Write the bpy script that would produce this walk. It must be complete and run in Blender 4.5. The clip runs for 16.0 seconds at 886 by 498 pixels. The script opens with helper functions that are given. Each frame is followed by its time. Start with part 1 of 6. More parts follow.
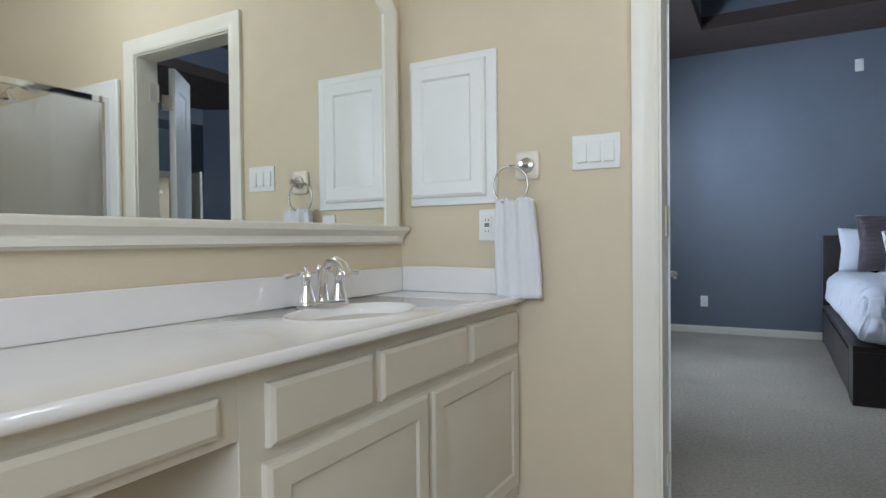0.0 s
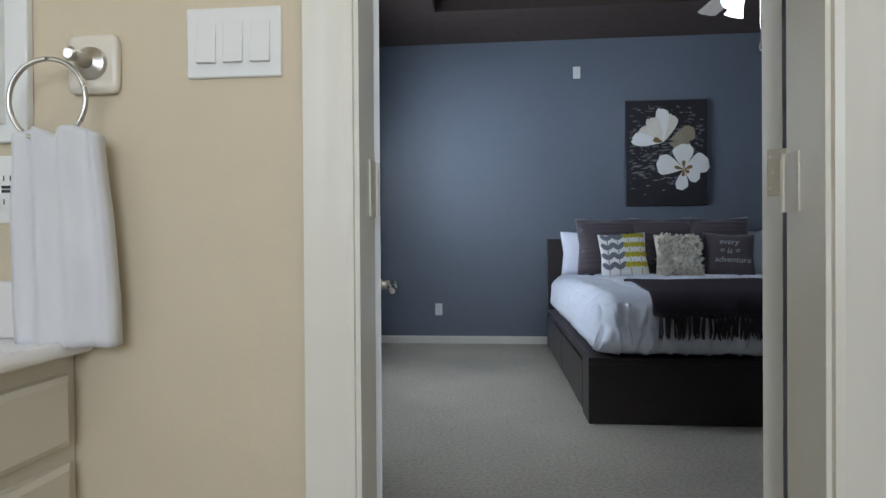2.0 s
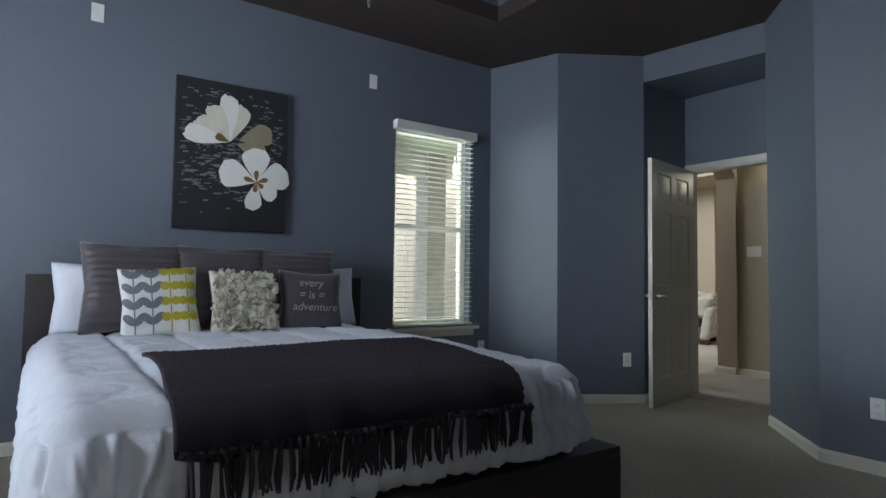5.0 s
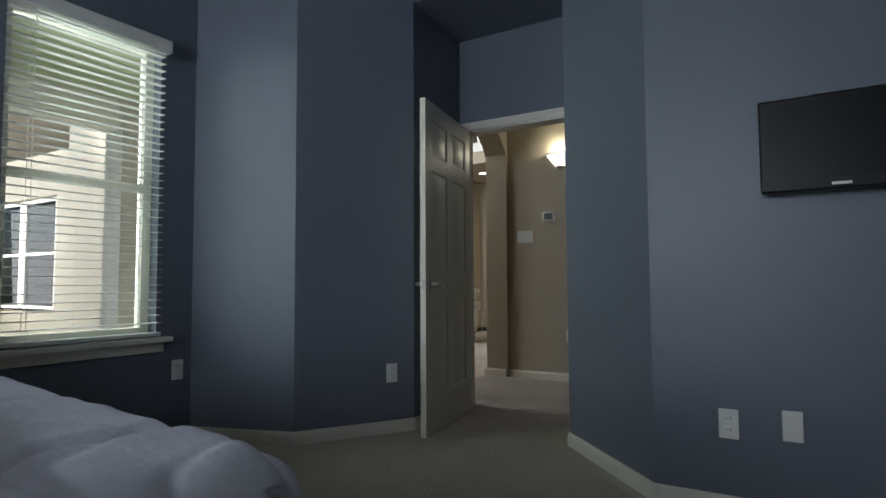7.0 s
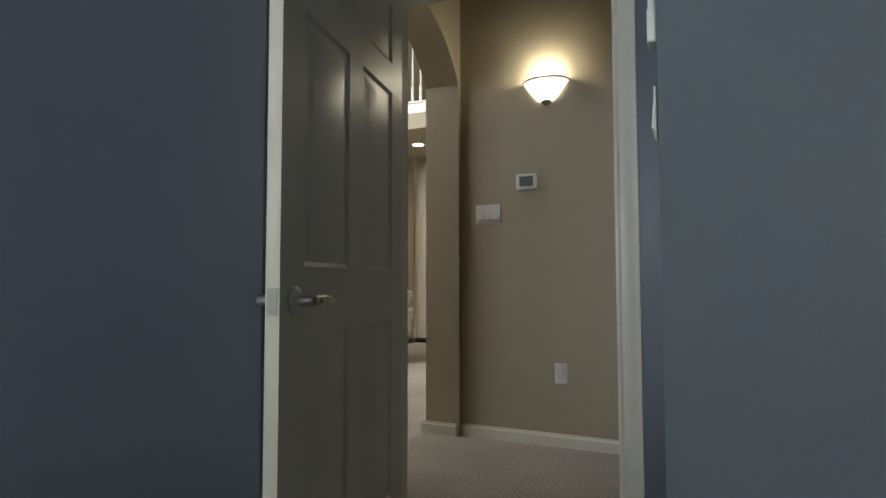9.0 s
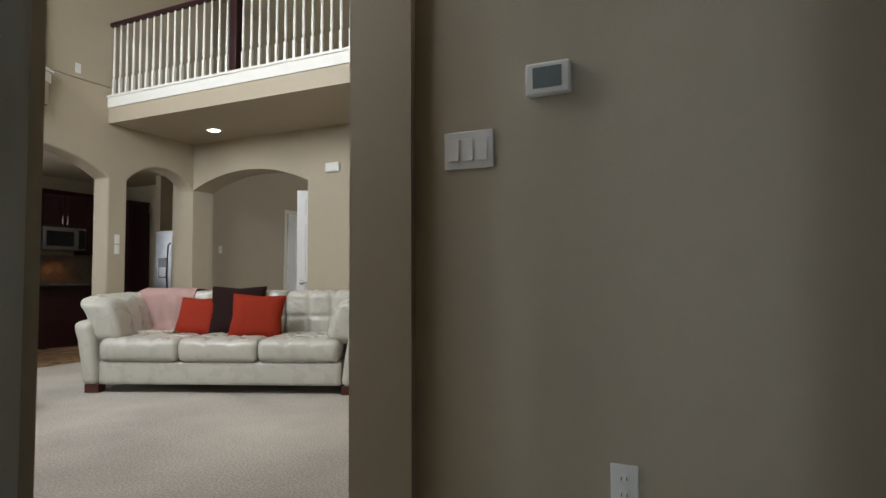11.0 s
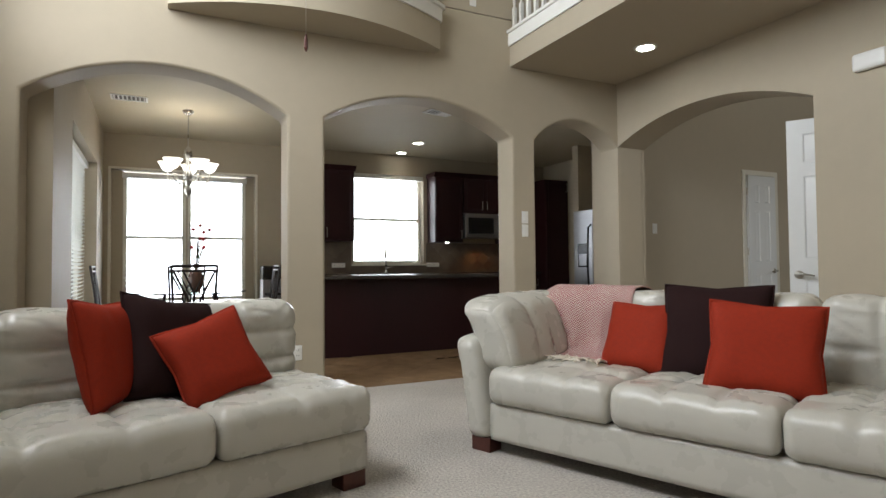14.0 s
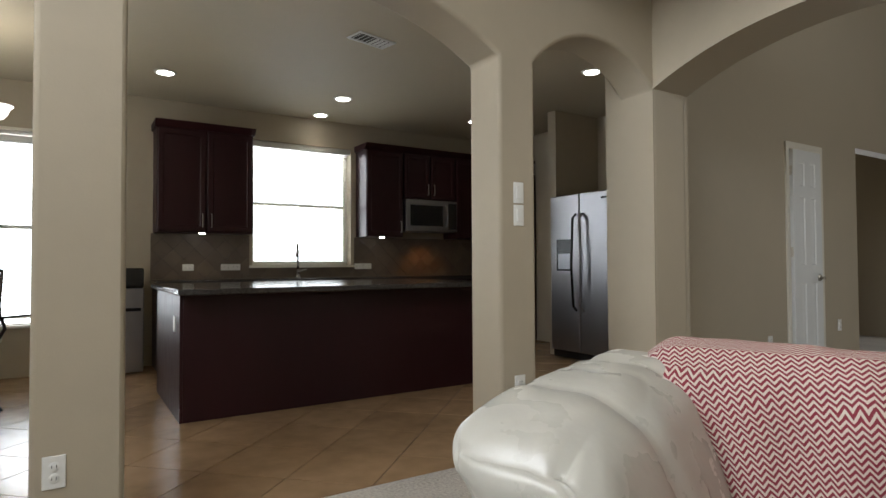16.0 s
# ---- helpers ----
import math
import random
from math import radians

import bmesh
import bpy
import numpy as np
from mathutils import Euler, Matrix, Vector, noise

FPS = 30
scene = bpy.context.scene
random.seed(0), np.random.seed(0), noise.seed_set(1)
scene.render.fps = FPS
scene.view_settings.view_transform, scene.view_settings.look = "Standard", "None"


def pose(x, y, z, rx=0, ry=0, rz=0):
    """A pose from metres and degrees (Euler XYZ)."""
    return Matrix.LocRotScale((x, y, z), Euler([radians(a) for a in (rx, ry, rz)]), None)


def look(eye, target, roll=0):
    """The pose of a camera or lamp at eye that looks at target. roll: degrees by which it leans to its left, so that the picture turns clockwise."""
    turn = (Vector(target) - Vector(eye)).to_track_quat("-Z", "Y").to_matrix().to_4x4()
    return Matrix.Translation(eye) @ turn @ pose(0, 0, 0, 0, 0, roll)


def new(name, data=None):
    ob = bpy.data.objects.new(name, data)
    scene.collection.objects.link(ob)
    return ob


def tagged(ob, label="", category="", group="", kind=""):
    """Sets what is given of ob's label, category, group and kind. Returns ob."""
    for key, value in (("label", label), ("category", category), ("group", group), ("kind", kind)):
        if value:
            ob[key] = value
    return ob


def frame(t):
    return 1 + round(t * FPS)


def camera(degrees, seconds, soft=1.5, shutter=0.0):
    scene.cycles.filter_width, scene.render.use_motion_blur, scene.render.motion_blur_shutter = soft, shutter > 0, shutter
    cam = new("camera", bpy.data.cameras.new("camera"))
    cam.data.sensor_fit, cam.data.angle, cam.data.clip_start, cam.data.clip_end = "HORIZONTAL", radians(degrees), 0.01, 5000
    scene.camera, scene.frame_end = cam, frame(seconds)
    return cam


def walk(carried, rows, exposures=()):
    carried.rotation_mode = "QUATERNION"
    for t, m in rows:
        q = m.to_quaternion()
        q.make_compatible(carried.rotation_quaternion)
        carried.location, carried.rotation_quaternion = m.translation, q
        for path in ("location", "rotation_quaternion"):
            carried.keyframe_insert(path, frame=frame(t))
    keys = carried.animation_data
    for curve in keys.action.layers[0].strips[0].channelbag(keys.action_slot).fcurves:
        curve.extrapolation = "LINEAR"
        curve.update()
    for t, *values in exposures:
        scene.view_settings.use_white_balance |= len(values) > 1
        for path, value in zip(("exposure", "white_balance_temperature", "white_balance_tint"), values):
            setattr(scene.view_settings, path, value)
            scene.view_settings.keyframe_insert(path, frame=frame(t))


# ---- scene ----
cam = camera(74.0, 16.0)
PATH = [
    (0, (-0.25, -0.765, 1.024), (-1.23, 0.978, 0.994), -0.6),
    (0.5, (-0.27, -0.606, 1.002), (-1.065, 1.229, 0.981), -0.5),
    (1, (-0.273, -0.412, 0.983), (-0.855, 1.501, 0.97), -0.6),
    (1.5, (-0.28, -0.11, 0.977), (-0.683, 1.849, 0.97), -0.7),
    (2, (-0.341, 0.266, 0.977), (-0.516, 2.259, 0.965), -0.4),
    (2.5, (-0.341, 0.636, 0.984), (-0.299, 2.636, 0.975), -0.2),
    (3, (-0.28, 0.97, 0.979), (-0.013, 2.952, 1.006), -0.0),
    (3.5, (-0.209, 1.194, 1.021), (0.381, 3.104, 1.087), -0.1),
    (3.7, (-0.142, 1.26, 1.046), (0.528, 3.143, 1.117), -0.1),
    (5.8, (0.499, 2.371, 1.016), (1.969, 3.722, 1.129), 0.4),
    (6, (0.609, 2.46, 1.003), (2.16, 3.716, 1.117), 0.1),
    (6.5, (0.988, 2.707, 0.96), (2.639, 3.83, 1.076), -0.2),
    (7, (1.395, 2.95, 0.915), (3.093, 4.002, 1.032), -0.3),
    (7.5, (1.839, 3.199, 0.913), (3.585, 4.168, 1.029), -0.4),
    (8, (2.297, 3.458, 0.934), (4.071, 4.374, 1.047), -0.3),
    (8.5, (2.801, 3.757, 0.941), (4.594, 4.637, 1.05), -0.4),
    (9, (3.297, 4.013, 0.955), (5.107, 4.856, 1.063), -0.1),
    (9.2, (3.476, 4.092, 0.963), (5.305, 4.893, 1.071), 0.0),
    (11.3, (5.243, 4.71, 0.98), (7.041, 5.581, 1.065), -0.4),
    (11.5, (5.367, 4.791, 0.977), (7.083, 5.815, 1.063), -0.6),
    (12, (5.749, 5.031, 1.0), (7.215, 6.389, 1.082), -0.7),
    (12.5, (6.06, 5.343, 1.008), (7.309, 6.903, 1.089), -0.6),
    (13, (6.31, 5.685, 0.993), (7.321, 7.409, 1.076), -0.6),
    (13.5, (6.541, 6.136, 0.98), (7.477, 7.902, 1.055), -0.5),
    (14, (6.786, 6.677, 0.991), (7.659, 8.475, 1.054), -0.5),
    (14.5, (7.031, 7.248, 0.991), (7.905, 9.046, 1.046), -0.5),
    (15, (7.287, 7.758, 1.01), (8.167, 9.553, 1.06), -0.4),
    (15.5, (7.532, 8.296, 1.039), (8.464, 10.065, 1.086), -0.4),
    (16, (7.805, 8.794, 1.067), (8.877, 10.482, 1.117), -0.3),
]
EXPOSURES = ((0.0, 0.05, 5500, 10), (2.0, 0.0, 5700, 10), (3.5, 0.32, 5900, 10), (6.5, -0.1, 5950, 10), (8.0, -0.15, 6100, 10), (9.0, 0.2, 6300, 10), (11.5, 0.0, 6000, 10), (16.0, 0.0, 6000, 10))
walk(cam, [(t, look(eye, target, roll)) for t, eye, target, roll in PATH], EXPOSURES)

# ---- small tools ----
def box(bm, x0, x1, y0, y1, z0, z1):
    v = [bm.verts.new((x, y, z)) for z in (z0, z1) for y in (y0, y1) for x in (x0, x1)]
    for f in ((0, 2, 3, 1), (4, 5, 7, 6), (0, 1, 5, 4), (2, 6, 7, 3), (0, 4, 6, 2), (1, 3, 7, 5)):
        bm.faces.new([v[i] for i in f])
    return v


def prism(bm, pts, axis, a, b):
    """Extrudes a closed outline of (u, v) points along an axis from a to b."""
    def at(u, v, w):
        return {"x": (w, u, v), "y": (u, w, v), "z": (u, v, w)}[axis]
    lo = [bm.verts.new(at(u, v, a)) for u, v in pts]
    hi = [bm.verts.new(at(u, v, b)) for u, v in pts]
    bm.faces.new(lo)
    bm.faces.new(hi[::-1])
    for i in range(len(pts)):
        j = (i + 1) % len(pts)
        bm.faces.new((lo[j], lo[i], hi[i], hi[j]))
    return lo + hi


def lathe(bm, profile, at=(0, 0, 0), n=24, axis="z"):
    """Turns (radius, height) points about an axis through at."""
    rings = []
    for r, h in profile:
        ring = []
        for i in range(n):
            a = 2 * math.pi * i / n
            p = (r * math.cos(a), r * math.sin(a), h)
            if axis == "x":
                p = (h, p[0], p[1])
            elif axis == "y":
                p = (p[0], h, p[1])
            ring.append(bm.verts.new(Vector(at) + Vector(p)))
        rings.append(ring)
    for r0, r1 in zip(rings, rings[1:]):
        for i in range(n):
            j = (i + 1) % n
            bm.faces.new((r0[i], r0[j], r1[j], r1[i]))
    bm.faces.new(rings[0][::-1])
    bm.faces.new(rings[-1])


def tube(bm, pts, r, n=8):
    """A round bar through a list of points."""
    pts = [Vector(p) for p in pts]
    rings = []
    side = None
    for i, p in enumerate(pts):
        d = (pts[min(i + 1, len(pts) - 1)] - pts[max(i - 1, 0)]).normalized()
        if side is None:
            side = d.orthogonal().normalized()
        side = (side - d * side.dot(d)).normalized()
        up = d.cross(side)
        rr = r[i] if isinstance(r, (list, tuple)) else r
        rings.append([bm.verts.new(p + (side * math.cos(2 * math.pi * k / n) + up * math.sin(2 * math.pi * k / n)) * rr) for k in range(n)])
    for r0, r1 in zip(rings, rings[1:]):
        for i in range(n):
            j = (i + 1) % n
            bm.faces.new((r0[i], r0[j], r1[j], r1[i]))
    bm.faces.new(rings[0][::-1])
    bm.faces.new(rings[-1])


def part(name, bm, material, parent=None, label="", smooth=False, bevel=0.0, seg=2, kind="", sub=0, angle=40):
    """Links a bmesh as one mesh object, under a thing or a part if given."""
    bmesh.ops.recalc_face_normals(bm, faces=bm.faces)
    me = bpy.data.meshes.new(name)
    bm.to_mesh(me)
    bm.free()
    for m in material if isinstance(material, (list, tuple)) else [material]:
        me.materials.append(m)
    ob = new(name, me)
    if parent:
        ob.parent = parent
    if smooth:
        me.polygons.foreach_set("use_smooth", [True] * len(me.polygons))
        if smooth == "auto":
            me.set_sharp_from_angle(angle=radians(angle))
    if bevel:
        b = ob.modifiers.new("bevel", "BEVEL")
        b.width, b.segments, b.limit_method, b.angle_limit = bevel, seg, "ANGLE", radians(30)
        me.polygons.foreach_set("use_smooth", [True] * len(me.polygons))
        me.set_sharp_from_angle(angle=radians(50))
    if sub:
        s = ob.modifiers.new("sub", "SUBSURF")
        s.levels = s.render_levels = sub
    if label or kind:
        tagged(ob, label, kind=kind)
    return ob


def thing(name, label, category, m=None, group="", kind=""):
    ob = new(name)
    ob.empty_display_size = 0.1
    if m is not None:
        ob.matrix_basis = m
    return tagged(ob, label, category, group, kind)


def single(name, bm, material, label, category, group="", **kw):
    return tagged(part(name, bm, material, **kw), label, category, group)


def setting(name, bm, material, label="", **kw):
    return part(name, bm, material, None, label, kind="structure", **kw)


def boxes(*bs):
    bm = bmesh.new()
    for b in bs:
        box(bm, *b)
    return bm


def holed(axis, a0, a1, t0, t1, z0, z1, holes):
    """A straight wall along x or y from a0 to a1, between faces t0 and t1, with rectangular holes (a, b, z, z)."""
    bm = bmesh.new()
    def put(a, b, z, zz):
        if b - a > 1e-4 and zz - z > 1e-4:
            box(bm, a, b, t0, t1, z, zz) if axis == "x" else box(bm, t0, t1, a, b, z, zz)
    at = a0
    for a, b, h0, h1 in sorted(holes):
        put(at, a, z0, z1)
        put(a, b, z0, h0)
        put(a, b, h1, z1)
        at = b
    put(at, a1, z0, z1)
    return bm


def arched(axis, a0, a1, t0, t1, z1, arches, n=24):
    """A wall with arches that stand on the floor: (a, b, spring height, crown height)."""
    pts = [(a0, 0.0)]
    for a, b, s, c in sorted(arches):
        pts.append((a, 0.0))
        half, rise = (b - a) / 2, c - s
        rad = (half * half + rise * rise) / (2 * rise)
        turn = math.asin(min(1, half / rad))
        for i in range(n + 1):
            u = -turn + 2 * turn * i / n
            pts.append(((a + b) / 2 + rad * math.sin(u), c - rad + rad * math.cos(u)))
        pts.append((b, 0.0))
    pts += [(a1, 0.0), (a1, z1), (a0, z1)]
    bm = bmesh.new()
    prism(bm, pts, "y" if axis == "x" else "x", t0, t1)
    return bm


def rounded(bm, x0, x1, y0, y1, z0, z1, r, nx=12, ny=12, nz=5, shape=None):
    """A soft box: corners of radius r, its skin a grid that shape(p, u) may push about, u being the place in the box from -1 to 1."""
    c = Vector(((x0 + x1) / 2, (y0 + y1) / 2, (z0 + z1) / 2))
    h = Vector(((x1 - x0) / 2, (y1 - y0) / 2, (z1 - z0) / 2))
    inner = Vector([max(a - r, 1e-4) for a in h])
    n = (nx, ny, nz)
    made = {}
    def vert(i):
        if i not in made:
            q = []
            for a in range(3):
                s = i[a] / n[a] * 2 - 1
                q.append(math.sin(s * math.pi / 2) * 0.35 * h[a] + 0.65 * h[a] * s)
            q = Vector(q)
            k = Vector([max(-inner[a], min(inner[a], q[a])) for a in range(3)])
            d = q - k
            p = k + d.normalized() * min(r, max(abs(d[0]), abs(d[1]), abs(d[2]))) if d.length > 1e-6 else q
            u = Vector([q[a] / h[a] for a in range(3)])
            p = p + c
            if shape:
                p = shape(p, u)
            made[i] = bm.verts.new(p)
        return made[i]
    for a in range(3):
        b, e = (a + 1) % 3, (a + 2) % 3
        for side in (0, n[a]):
            for i in range(n[b]):
                for j in range(n[e]):
                    q = []
                    for di, dj in ((0, 0), (1, 0), (1, 1), (0, 1)):
                        k = [0, 0, 0]
                        k[a], k[b], k[e] = side, i + di, j + dj
                        q.append(vert(tuple(k)))
                    bm.faces.new(q if side else q[::-1])


def groove(x, at, width):
    """1 at a seam, falling to 0 at width from it."""
    d = min(abs(x - a) for a in at)
    return max(0.0, 1 - d / width) ** 2


def crease(v, width=3.0):
    """1 along thin wandering lines, 0 away from them."""
    return max(0.0, 1 - abs(noise.noise(v)) * width * 2.2) ** 2


def cushion(w, h, t, n=28, pinch=0.10, fold=0.004, seed=0):
    """A stuffed pillow, standing in x and z with its base at 0."""
    bm = bmesh.new()
    grid = {}
    for s in (-1, 1):
        for i in range(n + 1):
            for j in range(n + 1):
                u, v = 2 * i / n - 1, 2 * j / n - 1
                edge = i in (0, n) or j in (0, n)
                if edge and s == 1:
                    grid[s, i, j] = grid[-1, i, j]
                    continue
                k = 1 - pinch * (1 - abs(u * v)) * max(abs(u), abs(v)) ** 3
                th = t / 2 * (max(0, 1 - u ** 4) * max(0, 1 - v ** 4)) ** 0.55
                x, z = u * w / 2 * k, v * h / 2 * k
                y = s * th + (0 if edge else fold * (noise.noise(Vector((x * 9 + seed, z * 9, s * 3 + seed))) + s * 1.2 * noise.noise(Vector((x * 22 + seed, z * 14, seed))) * min(1, 2.2 * max(abs(u), abs(v)) ** 2)))
                grid[s, i, j] = bm.verts.new((x, y, z + h / 2))
    for s in (-1, 1):
        for i in range(n):
            for j in range(n):
                q = [grid[s, i, j], grid[s, i + 1, j], grid[s, i + 1, j + 1], grid[s, i, j + 1]]
                bm.faces.new(q if s < 0 else q[::-1])
    return bm


def piping(w, h, r=0.006, pinch=0.10):
    """A cord round the rim of such a pillow."""
    bm = bmesh.new()
    pts = []
    n = 12
    for a, b, c, d in ((-1, -1, 1, -1), (1, -1, 1, 1), (1, 1, -1, 1), (-1, 1, -1, -1)):
        for i in range(n):
            u, v = a + (c - a) * i / n, b + (d - b) * i / n
            k = 1 - pinch * (1 - abs(u * v)) * max(abs(u), abs(v)) ** 3
            pts.append((u * w / 2 * k, 0, v * h / 2 * k + h / 2))
    pts.append(pts[0])
    tube(bm, pts, r, 6)
    return bm


def pillow(name, label, m, w, h, t, material, cord=None, seed=0, group="", fold=0.004):
    p = thing(name, label, "pillow", m, group)
    part("cover", cushion(w, h, t, seed=seed, fold=fold), material, p, smooth=True)
    if cord:
        part("piping", piping(w, h), cord, p, smooth=True)
    return p


def outlet(m, label="white double electrical outlet on the wall"):
    """Lies in x and z, and faces -y."""
    o = thing("outlet", label, "outlet", m, "outlets")
    bm = bmesh.new()
    box(bm, -0.036, 0.036, -0.006, 0, -0.058, 0.058)
    part("plate", bm, PLASTIC, o, bevel=0.003)
    for z in (-0.021, 0.021):
        bm = bmesh.new()
        lathe(bm, [(0.016, -0.0062), (0.016, -0.009), (0.014, -0.010)], (0, 0, z), 16, "y")
        part("socket", bm, PLASTIC, o, smooth="auto")
        bm = boxes((-0.008, -0.006, -0.0108, -0.0098, z - 0.004, z + 0.006), (0.006, 0.008, -0.0108, -0.0098, z - 0.004, z + 0.006))
        part("slots", bm, BLACK, o)
    return o


def switches(m, n, label, blank=False):
    s = thing("light_switch", label, "switch", m, "switches")
    w = 0.046 * n + 0.024
    bm = bmesh.new()
    box(bm, -w / 2, w / 2, -0.006, 0, -0.058, 0.058)
    part("plate", bm, PLASTIC, s, bevel=0.003)
    for i in range(0 if blank else n):
        x = (i - (n - 1) / 2) * 0.046
        bm = bmesh.new()
        prism(bm, [(-0.0055, -0.034), (-0.013, -0.034), (-0.008, 0.034), (-0.0055, 0.034)], "x", x - 0.0165, x + 0.0165)
        part("rocker", bm, PLASTIC, s, bevel=0.001)
    return s


def blinds(m, w, h, label, slats=None, tilt=20, valance=0.07):
    """A blind that hangs from 0 down to -h, in x and z."""
    b = thing("window_blind", label, "blind", m, "blinds")
    part("valance", boxes((-w / 2 - 0.02, w / 2 + 0.02, -0.05, 0.02, -valance, 0)), BLIND, b, bevel=0.006)
    part("bottom_rail", boxes((-w / 2, w / 2, -0.025, 0.025, -h, -h + 0.02)), BLIND, b, bevel=0.004)
    n = slats or int((h - valance) / 0.043)
    bm = boxes((-w / 2, w / 2, -0.024, 0.024, -0.0014, 0.0014))
    first = part("slat", bm, BLIND, b)
    for i in range(n):
        o = first if i == 0 else first.copy()
        if i:
            scene.collection.objects.link(o)
        o.matrix_basis = pose(0, 0, -valance - 0.02 - (h - valance - 0.05) * i / n, tilt)
    for x in (-w * 0.36, w * 0.36):
        for y in (-0.026, 0.026):
            bm = bmesh.new()
            tube(bm, [(x, y, -valance), (x, y, -h + 0.01)], 0.0015, 4)
            part("cord", bm, BLIND, b)
    return b


def sash(name, m, w, h, frame=0.05, mid=0.5):
    """A single-hung window of w by h with its base at 0, in x and z."""
    ob = tagged(new(name), "white framed window with two sashes", "window", kind="structure")
    ob.matrix_basis = m
    f = frame
    part("window_frame", boxes((-w / 2, -w / 2 + f, -0.03, 0.03, 0, h), (w / 2 - f, w / 2, -0.03, 0.03, 0, h), (-w / 2 + f, w / 2 - f, -0.03, 0.03, 0, f), (-w / 2 + f, w / 2 - f, -0.03, 0.03, h - f, h), (-w / 2 + f, w / 2 - f, -0.035, 0.025, h * mid - 0.02, h * mid + 0.02)), TRIM, ob, bevel=0.003)
    part("pane", boxes((-w / 2 + f, w / 2 - f, 0.0, 0.004, f, h * mid - 0.02)), GLASS, ob).visible_shadow = False
    part("pane", boxes((-w / 2 + f, w / 2 - f, 0.0, 0.004, h * mid + 0.02, h - f)), GLASS, ob).visible_shadow = False
    return ob


def panel_relief(bm, x0, x1, z0, z1, y, out=-1, arch=0.0):
    """A raised door panel in a sunk bed: mitred slopes in and out."""
    steps = [(0, 0.0), (0.012, 0.007), (0.022, 0.007), (0.045, 0.001)]
    rings = []
    for inset, depth in steps:
        a, b, c, d = x0 + inset, x1 - inset, z0 + inset, z1 - inset
        rings.append([bm.verts.new((p, y - out * depth, q)) for p, q in ((a, c), (b, c), (b, d), (a, d))])
    for r0, r1 in zip(rings, rings[1:]):
        for i in range(4):
            j = (i + 1) % 4
            bm.faces.new((r0[i], r0[j], r1[j], r1[i]))
    bm.faces.new(rings[-1])


def leaf(bm, w, h, t, cols, rows):
    """A panelled door leaf from x 0 to w, y -t/2 to t/2: flat stiles and rails round sunk panels, on both faces."""
    xs = sorted({0.0, w, *[v for c in cols for v in c]})
    zs = sorted({0.0, h, *[v for r in rows for v in r]})
    for side in (-1, 1):
        y = side * t / 2
        for a, b in zip(xs, xs[1:]):
            for c, d in zip(zs, zs[1:]):
                if (a, b) in cols and (c, d) in rows:
                    panel_relief(bm, a, b, c, d, y, side)
                else:
                    bm.faces.new([bm.verts.new(p) for p in ((a, y, c), (b, y, c), (b, y, d), (a, y, d))])
    for q in (((0, 0), (0, h)), ((w, 0), (w, h)), ((0, 0), (w, 0)), ((0, h), (w, h))):
        (a, c), (b, d) = q
        bm.faces.new([bm.verts.new(p) for p in ((a, -t / 2, c), (b, -t / 2, d), (b, t / 2, d), (a, t / 2, c))])
    bmesh.ops.remove_doubles(bm, verts=bm.verts, dist=1e-5)


def lever(parent, x, z, t, turn, material=None, out=0.05):
    """Lever handles on both faces of a leaf; turn is 1 or -1, the way they point."""
    for side in (-1, 1):
        bm = bmesh.new()
        y = side * t / 2
        lathe(bm, [(0.033, y), (0.033, y + side * 0.006), (0.026, y + side * 0.012), (0.014, y + side * 0.016), (0.012, y + side * out)], (x, 0, z), 20, "y")
        tube(bm, [(x, y + side * out, z), (x + turn * 0.03, y + side * (out + 0.006), z + 0.004), (x + turn * 0.07, y + side * (out + 0.005), z), (x + turn * 0.105, y + side * out, z - 0.008)], [0.012, 0.010, 0.008, 0.007], 10)
        part("lever_handle", bm, material or NICKEL, parent, "satin nickel lever handle", smooth="auto")


